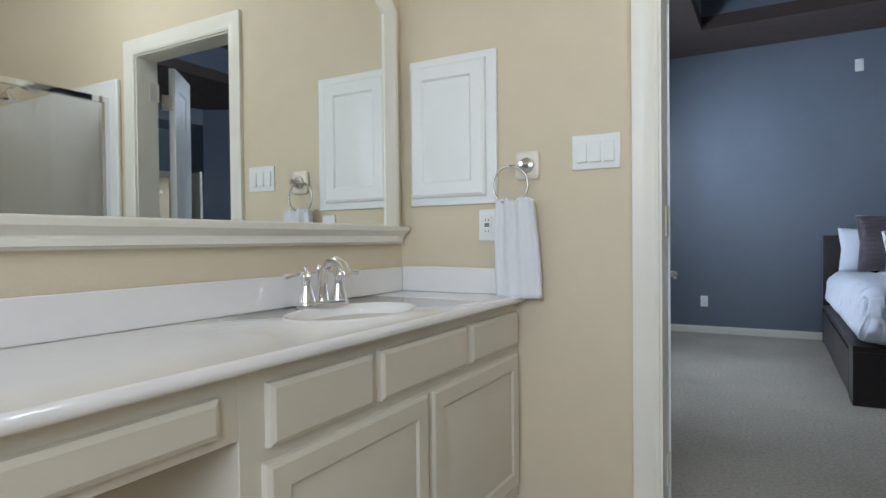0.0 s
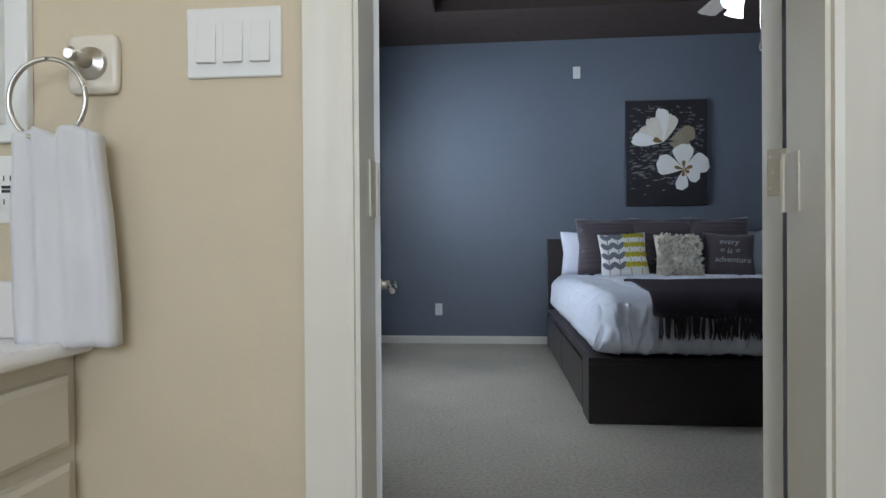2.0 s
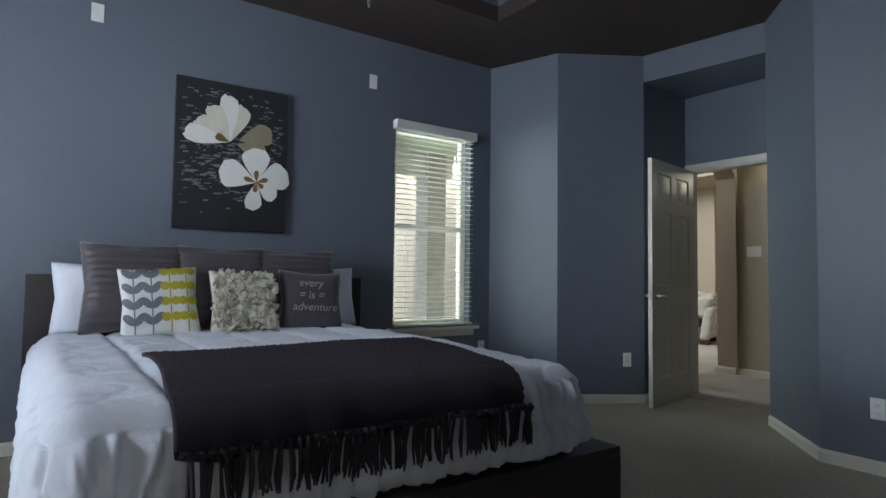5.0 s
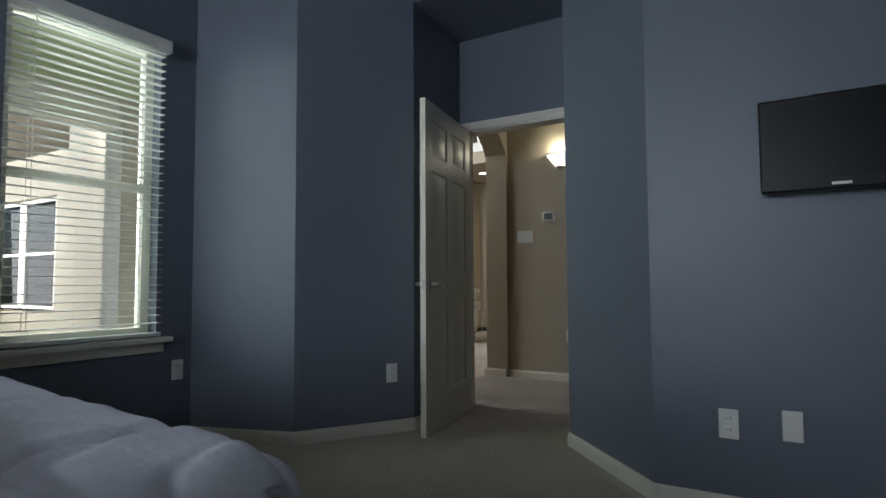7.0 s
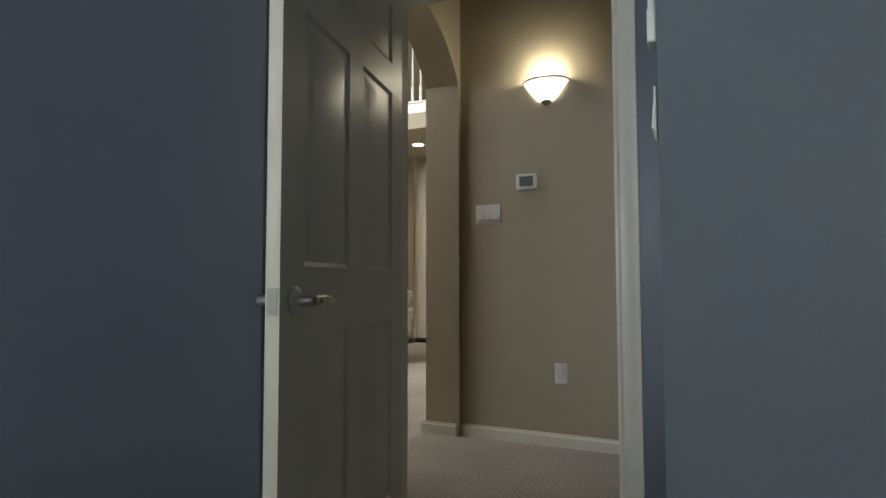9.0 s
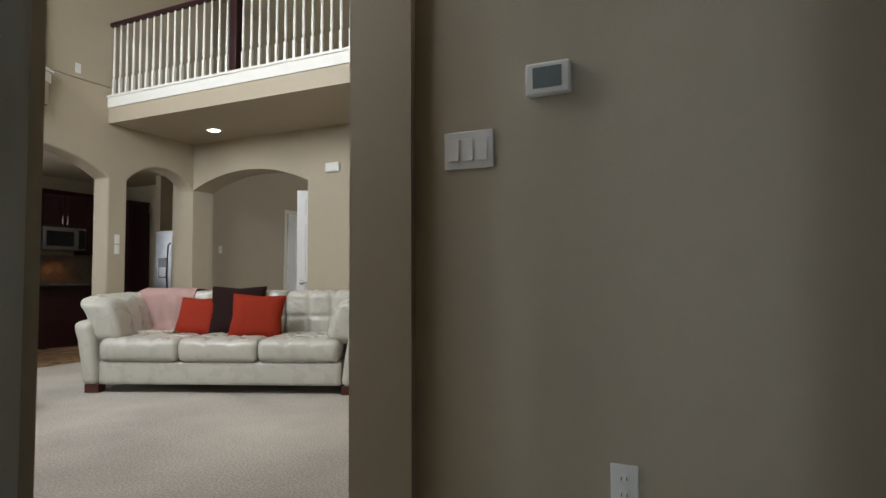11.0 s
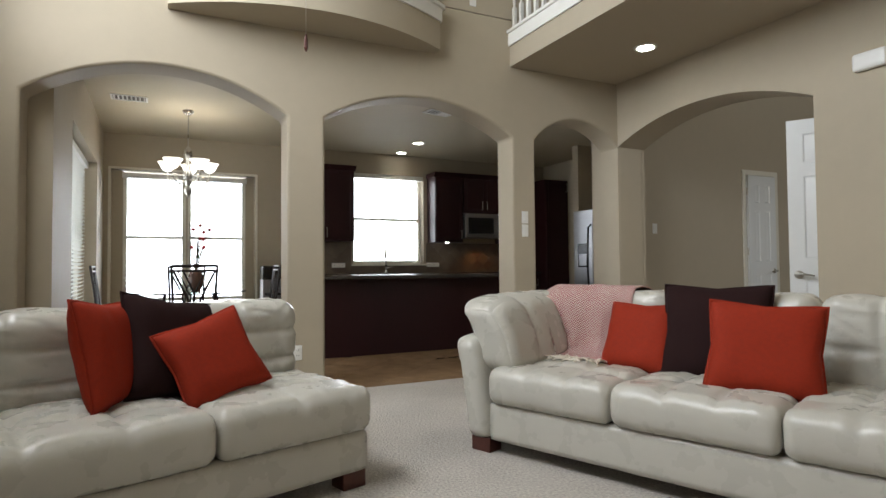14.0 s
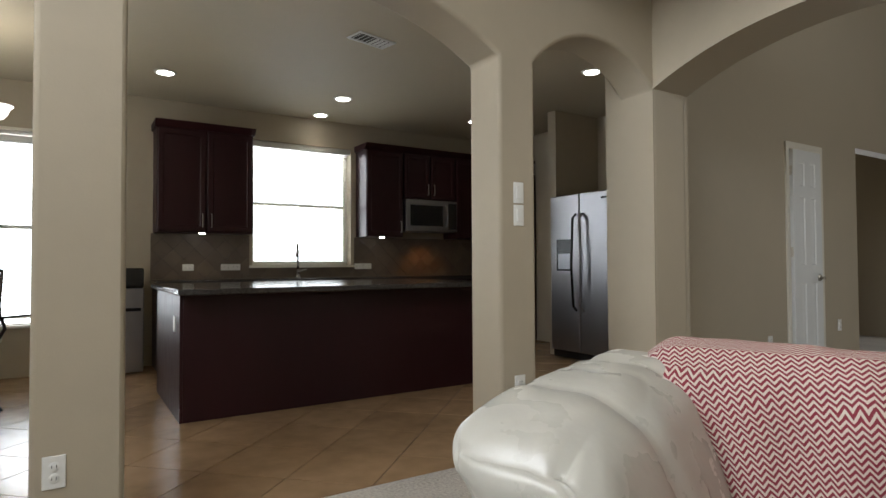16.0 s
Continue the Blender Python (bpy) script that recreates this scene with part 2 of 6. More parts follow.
def door(name, m, w, h, material, cols=2, label="", hand=1, category="door", lz=0.90, throw=0.0):
    d = thing(name, label, category, m)
    t, st = 0.035, 0.11 if cols == 2 else 0.095
    if cols == 2:
        mid = 0.10
        pw = (w - 2 * st - mid) / 2
        cs = [(st, st + pw), (st + pw + mid, w - st)]
    else:
        cs = [(st, w - st)]
    k = h / 2.03
    rows = [(0.22 * k, 0.82 * k), (0.98 * k, 1.60 * k), (1.70 * k, 1.92 * k)]
    bm = bmesh.new()
    leaf(bm, w, h, t, cs, rows)
    part("leaf", bm, material, d, smooth="auto", angle=20)
    lever(d, w - 0.065, lz, t, -1, out=0.05 if cols == 2 else 0.036)
    bm = boxes((w - 0.001, w + 0.002, -0.012, 0.012, lz - 0.03, lz + 0.03))
    part("latch_plate", bm, NICKEL, d)
    for z in (0.25, h / 2 + 0.09, h - 0.2):
        y0, y1 = sorted((hand * 0.019, -hand * 0.008))
        bm = boxes((-0.0025, 0.0, y0, y1, z - 0.045, z + 0.045))
        leaf_plate = part("hinge", bm, CREAM, d, bevel=0.001)
        for k in range(5):
            bm = bmesh.new()
            lathe(bm, [(0.0062, z - 0.044 + k * 0.018), (0.0062, z - 0.0275 + k * 0.018)], (-0.005, hand * (0.019 + throw), 0), 12)
            part("knuckle", bm, CREAM, leaf_plate, smooth="auto")
        if throw:
            y0, y1 = sorted((hand * 0.019, hand * (0.019 + throw)))
            part("throw_plate", boxes((-0.0045, -0.0025, y0, y1, z - 0.044, z + 0.044)), CREAM, leaf_plate)
        for dz, dy in ((-0.03, 0.003), (0.0, -0.002), (0.03, 0.003)):
            bm = bmesh.new()
            lathe(bm, [(0.0034, -0.0025), (0.0030, -0.0031)], (0, dy, z + dz), 10, "x")
            part("screw", bm, PLASTIC, leaf_plate)
    return d


def casing(name, m, w, h, cw=0.062, t=0.018, material=None, head=True):
    """A moulded frame round an opening of w by h, proud of y = 0 towards -y."""
    prof = [(0, 0), (0, -t * 0.6), (cw * 0.15, -t * 0.85), (cw * 0.3, -t * 0.7), (cw * 0.62, -t * 0.8), (cw * 0.8, -t), (cw, -t), (cw, 0)]
    bm = bmesh.new()
    rings = []
    for px, pz, sx, sz in ((-w / 2, 0, -1, 0), (-w / 2, h, -1, 1), (w / 2, h, 1, 1), (w / 2, 0, 1, 0)):
        rings.append([bm.verts.new((px + sx * a, b, pz + sz * a)) for a, b in prof])
    for r0, r1 in zip(rings, rings[1:]):
        for i in range(len(prof)):
            j = (i + 1) % len(prof)
            bm.faces.new((r0[i], r0[j], r1[j], r1[i]))
    bm.faces.new(rings[0])
    bm.faces.new(rings[-1])
    ob = part(name, bm, material or TRIM, kind="structure", smooth="auto", angle=25)
    ob.matrix_basis = m
    return ob


def baseboard(pts, h=0.075, t=0.014, name="baseboard"):
    """Skirting along a line of floor points, the room on its left."""
    for (x0, y0), (x1, y1) in zip(pts, pts[1:]):
        d = Vector((x1 - x0, y1 - y0, 0))
        bm = bmesh.new()
        prism(bm, [(0, 0), (t, 0), (t, h * 0.75), (t * 0.5, h * 0.88), (t * 0.4, h), (0, h)], "x", -0.0, d.length)
        ob = part(name, bm, TRIM, kind="structure")
        ob.matrix_basis = Matrix.Translation((x0, y0, 0.001)) @ pose(0, 0, 0, 0, 0, math.degrees(math.atan2(d.y, d.x)))


def can_light(x, y, z, lit=True):
    c = thing("recessed_ceiling_light", "round white recessed ceiling light that is lit", "ceiling light", pose(x, y, z), "recessed ceiling lights")
    bm = bmesh.new()
    lathe(bm, [(0.075, -0.008), (0.095, -0.008), (0.098, 0.0)], n=28)
    part("ring", bm, PLASTIC, c, smooth="auto")
    bm = bmesh.new()
    lathe(bm, [(0.072, -0.0085), (0.072, -0.0095)], n=24)
    part("lens", bm, LAMPLIT, c)
    return c


def vent(x, y, z, turn=0, w=0.32, d=0.17):
    v = thing("ceiling_vent", "white louvred air vent in the ceiling", "air vent", pose(x, y, z, 0, 0, turn), "ceiling vents")
    part("frame", boxes((-w / 2, w / 2, -d / 2, -d / 2 + 0.02, -0.008, 0), (-w / 2, w / 2, d / 2 - 0.02, d / 2, -0.008, 0), (-w / 2, -w / 2 + 0.02, -d / 2 + 0.02, d / 2 - 0.02, -0.008, 0), (w / 2 - 0.02, w / 2, -d / 2 + 0.02, d / 2 - 0.02, -0.008, 0)), PLASTIC, v)
    part("backing", boxes((-w / 2 + 0.02, w / 2 - 0.02, -d / 2 + 0.02, d / 2 - 0.02, -0.001, 0)), mat_vent, v)
    n = 8
    first = part("louvre", boxes((-0.0015, 0.0015, -d / 2 + 0.02, d / 2 - 0.02, -0.009, 0.009)), PLASTIC, v)
    for i in range(n):
        o = first if i == 0 else first.copy()
        if i:
            scene.collection.objects.link(o)
        o.matrix_basis = pose(-w / 2 + 0.035 + (w - 0.07) * i / (n - 1), 0, -0.007, 0, 50 if i < n / 2 else -50, 0)
    return v

# ---- materials ----
def mat(name, color, rough=0.5, metal=0.0, grain=0.06, scale=12.0, fine=180.0, bump=0.0, depth=0.002, coarse=1.5, spec=0.5, coat=0.0, sheen=0.0, stretch=None):
    """A plain surface with two scales of tone, a varied gloss and a fine relief."""
    m = bpy.data.materials.new(name)
    m.use_nodes = True
    n, l = m.node_tree.nodes, m.node_tree.links
    p = n["Principled BSDF"]
    p.inputs["Metallic"].default_value = metal
    p.inputs["Specular IOR Level"].default_value = spec
    p.inputs["Coat Weight"].default_value = coat
    p.inputs["Sheen Weight"].default_value = sheen
    co = n.new("ShaderNodeTexCoord")
    mp = n.new("ShaderNodeMapping")
    mp.inputs["Scale"].default_value = stretch or (1, 1, 1)
    l.new(co.outputs["Object"], mp.inputs["Vector"])
    big, small = n.new("ShaderNodeTexNoise"), n.new("ShaderNodeTexNoise")
    big.inputs["Scale"].default_value, small.inputs["Scale"].default_value = coarse, scale
    big.inputs["Detail"].default_value, small.inputs["Detail"].default_value = 4, 5
    for t in (big, small):
        l.new(mp.outputs[0], t.inputs["Vector"])
    mx = n.new("ShaderNodeMath")
    mx.operation = "ADD"
    l.new(big.outputs[0], mx.inputs[0])
    l.new(small.outputs[0], mx.inputs[1])
    ramp = n.new("ShaderNodeMapRange")
    ramp.inputs["From Min"].default_value, ramp.inputs["From Max"].default_value = 0.6, 1.4
    ramp.inputs["To Min"].default_value, ramp.inputs["To Max"].default_value = 1 - grain, 1 + grain
    l.new(mx.outputs[0], ramp.inputs["Value"])
    mul = n.new("ShaderNodeMix")
    mul.data_type, mul.blend_type = "RGBA", "MULTIPLY"
    mul.inputs["Factor"].default_value = 1.0
    mul.inputs["A"].default_value = (*color, 1)
    l.new(ramp.outputs[0], mul.inputs["B"])
    l.new(mul.outputs["Result"], p.inputs["Base Color"])
    rr = n.new("ShaderNodeMapRange")
    rr.inputs["To Min"].default_value, rr.inputs["To Max"].default_value = max(0.02, rough * 0.8), min(1, rough * 1.2)
    l.new(small.outputs[0], rr.inputs["Value"])
    l.new(rr.outputs[0], p.inputs["Roughness"])
    if bump:
        t = n.new("ShaderNodeTexNoise")
        t.inputs["Scale"].default_value, t.inputs["Detail"].default_value = fine, 3
        l.new(mp.outputs[0], t.inputs["Vector"])
        b = n.new("ShaderNodeBump")
        b.inputs["Strength"].default_value, b.inputs["Distance"].default_value = bump, depth
        l.new(t.outputs[0], b.inputs["Height"])
        l.new(b.outputs[0], p.inputs["Normal"])
    return m


def glow(name, color, strength):
    m = bpy.data.materials.new(name)
    m.use_nodes = True
    p = m.node_tree.nodes["Principled BSDF"]
    p.inputs["Base Color"].default_value = (0.9, 0.9, 0.88, 1)
    p.inputs["Emission Color"].default_value = (*color, 1)
    p.inputs["Emission Strength"].default_value = strength
    return m


def clear(name, tint=(1, 1, 1), rough=0.0):
    m = bpy.data.materials.new(name)
    m.use_nodes = True
    n, l = m.node_tree.nodes, m.node_tree.links
    out = n["Material Output"]
    t, g, mx, f = n.new("ShaderNodeBsdfTransparent"), n.new("ShaderNodeBsdfGlossy"), n.new("ShaderNodeMixShader"), n.new("ShaderNodeFresnel")
    t.inputs["Color"].default_value = (*tint, 1)
    g.inputs["Roughness"].default_value = rough
    f.inputs["IOR"].default_value = 1.45
    l.new(f.outputs[0], mx.inputs[0])
    l.new(t.outputs[0], mx.inputs[1])
    l.new(g.outputs[0], mx.inputs[2])
    l.new(mx.outputs[0], out.inputs["Surface"])
    return m


BEIGE = mat("beige_wall_paint", (0.62, 0.54, 0.39), 0.6, grain=0.03, bump=0.35, fine=90, depth=0.0015, spec=0.3)
TAN = mat("tan_wall_paint", (0.43, 0.375, 0.282), 0.6, grain=0.03, bump=0.35, fine=90, depth=0.0015, spec=0.3)
BLUE = mat("slate_blue_wall_paint", (0.140, 0.160, 0.196), 0.42, grain=0.03, bump=0.35, fine=90, depth=0.0015, spec=0.45)
BROWN = mat("dark_brown_ceiling_paint", (0.06, 0.042, 0.035), 0.7, grain=0.04, bump=0.3, fine=90)
TRIM = mat("white_trim_paint", (0.74, 0.71, 0.62), 0.32, grain=0.02)
DOORW = mat("white_door_paint", (0.76, 0.77, 0.76), 0.35, grain=0.02)
CREAM = mat("cream_door_paint", (0.62, 0.58, 0.50), 0.35, grain=0.02)
# One carpet throughout; its two tints stand for bedroom and living room light.
CARPET = mat("beige_cut_pile_bedroom_light", (0.50, 0.46, 0.38), 0.95, grain=0.34, scale=60, coarse=0.8, bump=0.5, fine=80, depth=0.006, spec=0.1)
CARPETL = mat("beige_cut_pile_living_light", (0.50, 0.465, 0.42), 0.95, grain=0.42, scale=70, coarse=0.9, bump=0.9, fine=75, depth=0.012, spec=0.1)
CEIL = mat("warm_ceiling_paint", (0.50, 0.44, 0.32), 0.7, grain=0.03, bump=0.3, fine=60)
ESPRESSO = mat("espresso_wood_veneer", (0.024, 0.017, 0.017), 0.3, grain=0.3, scale=30, stretch=(1, 1, 8), spec=0.5)
CHERRY = mat("dark_cherry_wood", (0.026, 0.006, 0.008), 0.42, grain=0.15, scale=14, stretch=(2, 2, 0.4), spec=0.3)
LINEN = mat("white_cotton_comforter", (0.76, 0.79, 0.87), 0.8, grain=0.03, bump=0.4, fine=35, depth=0.006, spec=0.3)
LEATHER = mat("ivory_leather", (0.50, 0.485, 0.43), 0.28, grain=0.03, scale=8, bump=0.3, fine=14, depth=0.006, spec=0.5)
GRANITE = mat("black_speckled_granite", (0.05, 0.045, 0.042), 0.12, grain=0.7, scale=220, coarse=60)
STEEL = mat("brushed_stainless_steel", (0.36, 0.36, 0.375), 0.36, metal=1.0, grain=0.03, scale=6)
for link in list(STEEL.node_tree.nodes["Principled BSDF"].inputs["Roughness"].links):
    STEEL.node_tree.links.remove(link)
STEEL.node_tree.nodes["Principled BSDF"].inputs["Roughness"].default_value = 0.36
CHROME = mat("polished_chrome", (0.82, 0.82, 0.84), 0.06, metal=1.0, grain=0.01)
NICKEL = mat("satin_nickel", (0.50, 0.48, 0.44), 0.28, metal=1.0, grain=0.03)
BLACK = mat("black_plastic", (0.012, 0.012, 0.013), 0.25, grain=0.05)
PLASTIC = mat("white_plastic", (0.76, 0.76, 0.73), 0.3, grain=0.02)
MARBLE = mat("white_cultured_marble", (0.78, 0.76, 0.74), 0.1, grain=0.03, coat=0.3)
CABINET = mat("greige_cabinet_paint", (0.60, 0.55, 0.45), 0.33, grain=0.02)
BLIND = mat("white_blind_slats", (0.72, 0.72, 0.68), 0.4, grain=0.02)
MIRROR = mat("mirror_glass", (0.90, 0.92, 0.90), 0.01, metal=1.0, grain=0.0)
MIRROR.node_tree.nodes["Principled BSDF"].inputs["Roughness"].default_value = 0.0
GLASS = clear("window_glass")
CHAR = mat("charcoal_fabric", (0.045, 0.038, 0.045), 0.9, grain=0.15, scale=80, bump=0.6, fine=300, spec=0.15)
RUST = mat("rust_orange_fabric", (0.27, 0.026, 0.010), 0.8, grain=0.14, scale=60, bump=0.4, fine=500, spec=0.15)
PLUM = mat("dark_brown_fabric", (0.022, 0.010, 0.010), 0.9, grain=0.12, scale=60, bump=0.4, fine=500, spec=0.1)
LEGW = mat("dark_brown_wood", (0.07, 0.02, 0.014), 0.3, grain=0.3, scale=20)
LAMPLIT = glow("lit_lamp", (1.0, 0.93, 0.80), 14)
mat_vent = mat("dark_duct", (0.10, 0.09, 0.08), 0.8)

# ---- world and lights ----
world = bpy.data.worlds.new("world")
scene.world = world
world.use_nodes = True
wn = world.node_tree.nodes
sky = wn.new("ShaderNodeTexSky")
sky.sky_type, sky.sun_disc = "NISHITA", False
sky.sun_elevation, sky.sun_rotation = radians(48), radians(200)
world.node_tree.links.new(sky.outputs[0], wn["Background"].inputs["Color"])
wn["Background"].inputs["Strength"].default_value = 0.12
sun_data = bpy.data.lights.new("sun", "SUN")
sun_data.energy, sun_data.angle, sun_data.color = 3.0, radians(0.6), (1, 0.96, 0.9)
sun = new("sun", sun_data)
sun.matrix_basis = look((0, 0, 20), (2, 12, 0))


def area(name, eye, target, w, h, watts, color=(1, 1, 1), spread=180):
    """An area lamp, for the sky's light at a window or for added fill."""
    d = bpy.data.lights.new(name, "AREA")
    d.spread = radians(spread)
    d.shape, d.size, d.size_y, d.energy, d.color = "RECTANGLE", w, h, watts, color
    ob = new(name, d)
    ob.matrix_basis = look(eye, target)
    return ob


def lamp(name, at, watts, radius=0.04, color=(1, 0.86, 0.66)):
    d = bpy.data.lights.new(name, "POINT")
    d.energy, d.shadow_soft_size, d.color = watts, radius, color
    ob = new(name, d)
    ob.matrix_basis = pose(*at)
    return ob


def spot(name, at, watts, color=(1, 0.85, 0.62), cone=110):
    d = bpy.data.lights.new(name, "SPOT")
    d.energy, d.shadow_soft_size, d.color, d.spot_size, d.spot_blend = watts, 0.06, color, radians(cone), 0.6
    ob = new(name, d)
    ob.matrix_basis = pose(*at)
    return ob


DAY = (0.90, 0.95, 1.0)
area("daylight_niche", (-2.35, 4.40, 1.60), (-0.2, 5.0, 0.7), 2.0, 1.3, 215, DAY, 150)
area("daylight_head_window", (2.25, 6.85, 1.6), (3.75, 5.70, 1.45), 0.7, 1.5, 60, (0.90, 1.0, 0.86), 160)
area("daylight_bath", (0.1, -2.75, 1.9), (-0.1, -0.25, 1.0), 1.8, 1.2, 56, (0.95, 0.98, 1.0))
# Lights the living room through an added, unseen opening in the west wall.
area("daylight_living", (5.35, 9.0, 3.7), (8, 8.6, 1.5), 3.4, 1.8, 230, (1, 0.98, 0.93))
area("daylight_dining", (7.15, 16.15, 1.45), (7.15, 14, 1.3), 1.7, 1.8, 40, (1, 0.99, 0.95))
area("daylight_dining_side", (5.75, 13.7, 1.4), (8, 13.7, 1.3), 1.6, 1.6, 25, (1, 0.99, 0.95))
area("daylight_kitchen", (10.2, 16.0, 1.8), (10.2, 14, 1.3), 1.2, 1.4, 25, (1, 0.99, 0.95))
# Fill lamp added inside the room past the entry, which has no window.
area("daylight_study", (17.2, 12.6, 1.6), (15.0, 12.8, 1.2), 0.9, 1.3, 9, (1, 0.98, 0.93))
# Added fill in mid-air to brighten the entry hall; no opening behind it.
area("daylight_entry", (14.5, 7.0, 2.6), (14, 9, 1.5), 2.0, 2.2, 42, (1, 0.97, 0.9))

# The bathroom, bedroom and hall are laid out on a plan of their own, which is set down WING metres off.
WING = Matrix.Translation((-0.40, -0.25, 0))


def settle(before):
    for ob in list(scene.objects):
        if ob not in before and ob.parent is None:
            ob.matrix_basis = WING @ ob.matrix_basis


standing = set(scene.objects)

# ---- setting: bathroom ----
MX = -1.15       # mirror wall
WY0, WY1 = 1.46, 1.58    # wall between bathroom and bedroom
HX = 4.40        # television wall
HY = 6.36        # headboard wall
CZ = 2.98        # bedroom ceiling
setting("floor_bathroom", boxes((-1.4, 2.4, -2.6, 1.5, -0.15, -0.004)), mat("beige_floor_tile", (0.45, 0.38, 0.28), 0.3))
setting("wall_bath_mirror_side", boxes((-1.30, MX, -2.6, WY0, 0, 2.95)), BEIGE)
setting("wall_bath_back", holed("x", -1.15, 2.4, -2.6, -2.45, 0, 2.95, [(-0.4, 1.4, 1.2, 2.5)]), BEIGE)
setting("wall_bath_shower_side", boxes((2.25, 2.4, -2.45, WY0, 0, 2.95)), BEIGE)
setting("wall_bath_bedroom", holed("x", -1.15, 2.4, WY0, WY0 + 0.06, 0, 2.95, [(-0.19, 0.58, 0, 2.05)]), BEIGE)
setting("wall_bedroom_bath", holed("x", -1.20, 4.55, WY0 + 0.06, WY1, 0, 3.4, [(-0.19, 0.58, 0, 2.05)]), BLUE)
setting("ceiling_bathroom", boxes((-1.3, 2.4, -2.6, WY0 + 0.06, 2.95, 3.05)), BEIGE)

# ---- setting: bedroom ----
setting("floor_carpet", boxes((-1.7, 5.4, 1.5, 6.5, -0.15, 0.0)), CARPET)
setting("wall_bedroom_niche", holed("y", 1.58, HY, -1.40, -1.20, 0, 3.4, [(3.55, 5.80, 0.55, 2.62)]), BLUE)
setting("wall_niche_back", holed("y", 3.35, 6.0, -1.80, -1.68, 0.3, 2.9, [(3.75, 4.55, 0.86, 2.2), (4.70, 5.50, 0.86, 2.2)]), BLUE)
setting("wall_niche_side_near", boxes((-1.68, -1.40, 3.40, 3.55, 0.3, 2.9)), BLUE)
setting("wall_niche_side_far", boxes((-1.68, -1.40, 5.80, 5.95, 0.3, 2.9)), BLUE)
setting("wall_niche_head", boxes((-1.68, -1.40, 3.55, 5.80, 2.62, 2.9)), BLUE)
setting("window_ledge", boxes((-1.68, -1.17, 3.50, 5.85, 0.50, 0.565)), TRIM)
setting("wall_headboard", holed("x", -1.40, 4.6, HY, HY + 0.16, 0, 3.4, [(3.01, 3.79, 0.625, 2.31)]), BLUE)
F1, F2 = (4.02, HY), (4.235, 5.72)
bm = bmesh.new()
prism(bm, [F1, F2, (4.88, 5.33), (5.60, 5.40), (5.60, 5.60), (4.9, 5.60), (4.3, 6.6), (4.02, 6.6)], "z", 0, 2.75)
setting("wall_facet", bm, BLUE)
bm = bmesh.new()
prism(bm, [(4.40, 3.775), (5.03, 4.37), (5.60, 4.40), (5.60, 4.2), (5.1, 4.2), (4.55, 3.6), (4.55, 1.58), (4.40, 1.58)], "z", 0, 2.75)
setting("wall_television", bm, BLUE)
bm = bmesh.new()
prism(bm, [F1, F2, (4.88, 5.33), (5.03, 4.37), (4.40, 3.775), (4.40, 1.58), (5.75, 1.58), (5.75, 6.6), (4.02, 6.6)], "z", 2.75, 3.4)
setting("wall_over_alcove", bm, BLUE)
setting("wall_bedroom_door", holed("y", 4.2, 5.6, 5.60, 5.66, 0, 2.75, [(4.53, 5.375, 0, 2.06)]), BLUE)
setting("wall_hall_door", holed("y", 2.0, 5.97, 5.66, 5.72, 0, 5.4, [(4.53, 5.375, 0, 2.06)]), TAN)
bm = boxes((-1.3, 5.7, 5.55, 6.5, CZ, 3.1), (-1.3, 5.7, 1.5, 2.3, CZ, 3.1), (-1.3, -0.44, 2.3, 5.55, CZ, 3.1), (3.42, 5.7, 2.3, 5.55, CZ, 3.1))
setting("ceiling_bedroom", bm, BROWN)
bm = boxes((-0.5, 3.5, 5.55, 5.61, 3.1, 3.4), (-0.5, 3.5, 2.24, 2.3, 3.1, 3.4), (-0.5, -0.44, 2.3, 5.55, 3.1, 3.4), (3.42, 3.48, 2.3, 5.55, 3.1, 3.4))
setting("ceiling_tray_side", bm, BLUE)
setting("ceiling_tray_top", boxes((-0.5, 3.5, 2.24, 5.61, 3.4, 3.5)), BROWN)
setting("floor_carpet_hall", boxes((5.4, 14.0, 1.5, 5.97, -0.15, 0.0)), CARPETL)
setting("wall_sconce", boxes((7.09, 7.34, 1.8, 5.78, 0, 5.39)), TAN)
setting("wall_hall_end", boxes((5.66, 7.12, 1.8, 2.0, 0, 5.4)), TAN)
setting("wall_hall_arch", arched("x", 5.55, 7.35, 5.72, 5.95, 5.4, [(5.75, 7.06, 2.2, 2.56)]), TAN)
setting("wall_living_south", boxes((7.35, 12.0, 5.74, 5.97, 0, 5.4)), TAN)
settle(standing)

# ---- setting: hall and living room ----
AY0, AY1 = 11.295, 11.575
AX = 11.04
setting("floor_carpet_living", boxes((5.4, 11.6, 5.72, 11.385, -0.15, 0.0), (11.6, 18.0, 5.97, 12.6, -0.15, 0.0)), CARPETL)
setting("floor_tile", boxes((5.9, 13.5, 11.385, 16.2, -0.15, -0.004)), mat("brown_grout", (0.16, 0.11, 0.07), 0.8))
# The high opening is added out of view to admit the living room's light.
setting("wall_living_west", holed("y", 5.72, AY0, 5.5, 5.70, 0, 5.4, [(7.2, 10.8, 2.7, 4.7)]), TAN)
setting("wall_arches", arched("x", 5.5, AX + 0.33, AY0, AY1, 3.31, [(5.97, 7.69, 2.185, 2.46), (7.985, 9.76, 2.2, 2.465), (10.01, AX, 2.2, 2.44)]), TAN, bevel=0.02, seg=3)
setting("wall_arches_upper", holed("x", 5.5, AX + 0.26, AY0, AY1, 3.31, 5.4, [(6.87, 8.93, 3.31, 5.0)]), TAN)
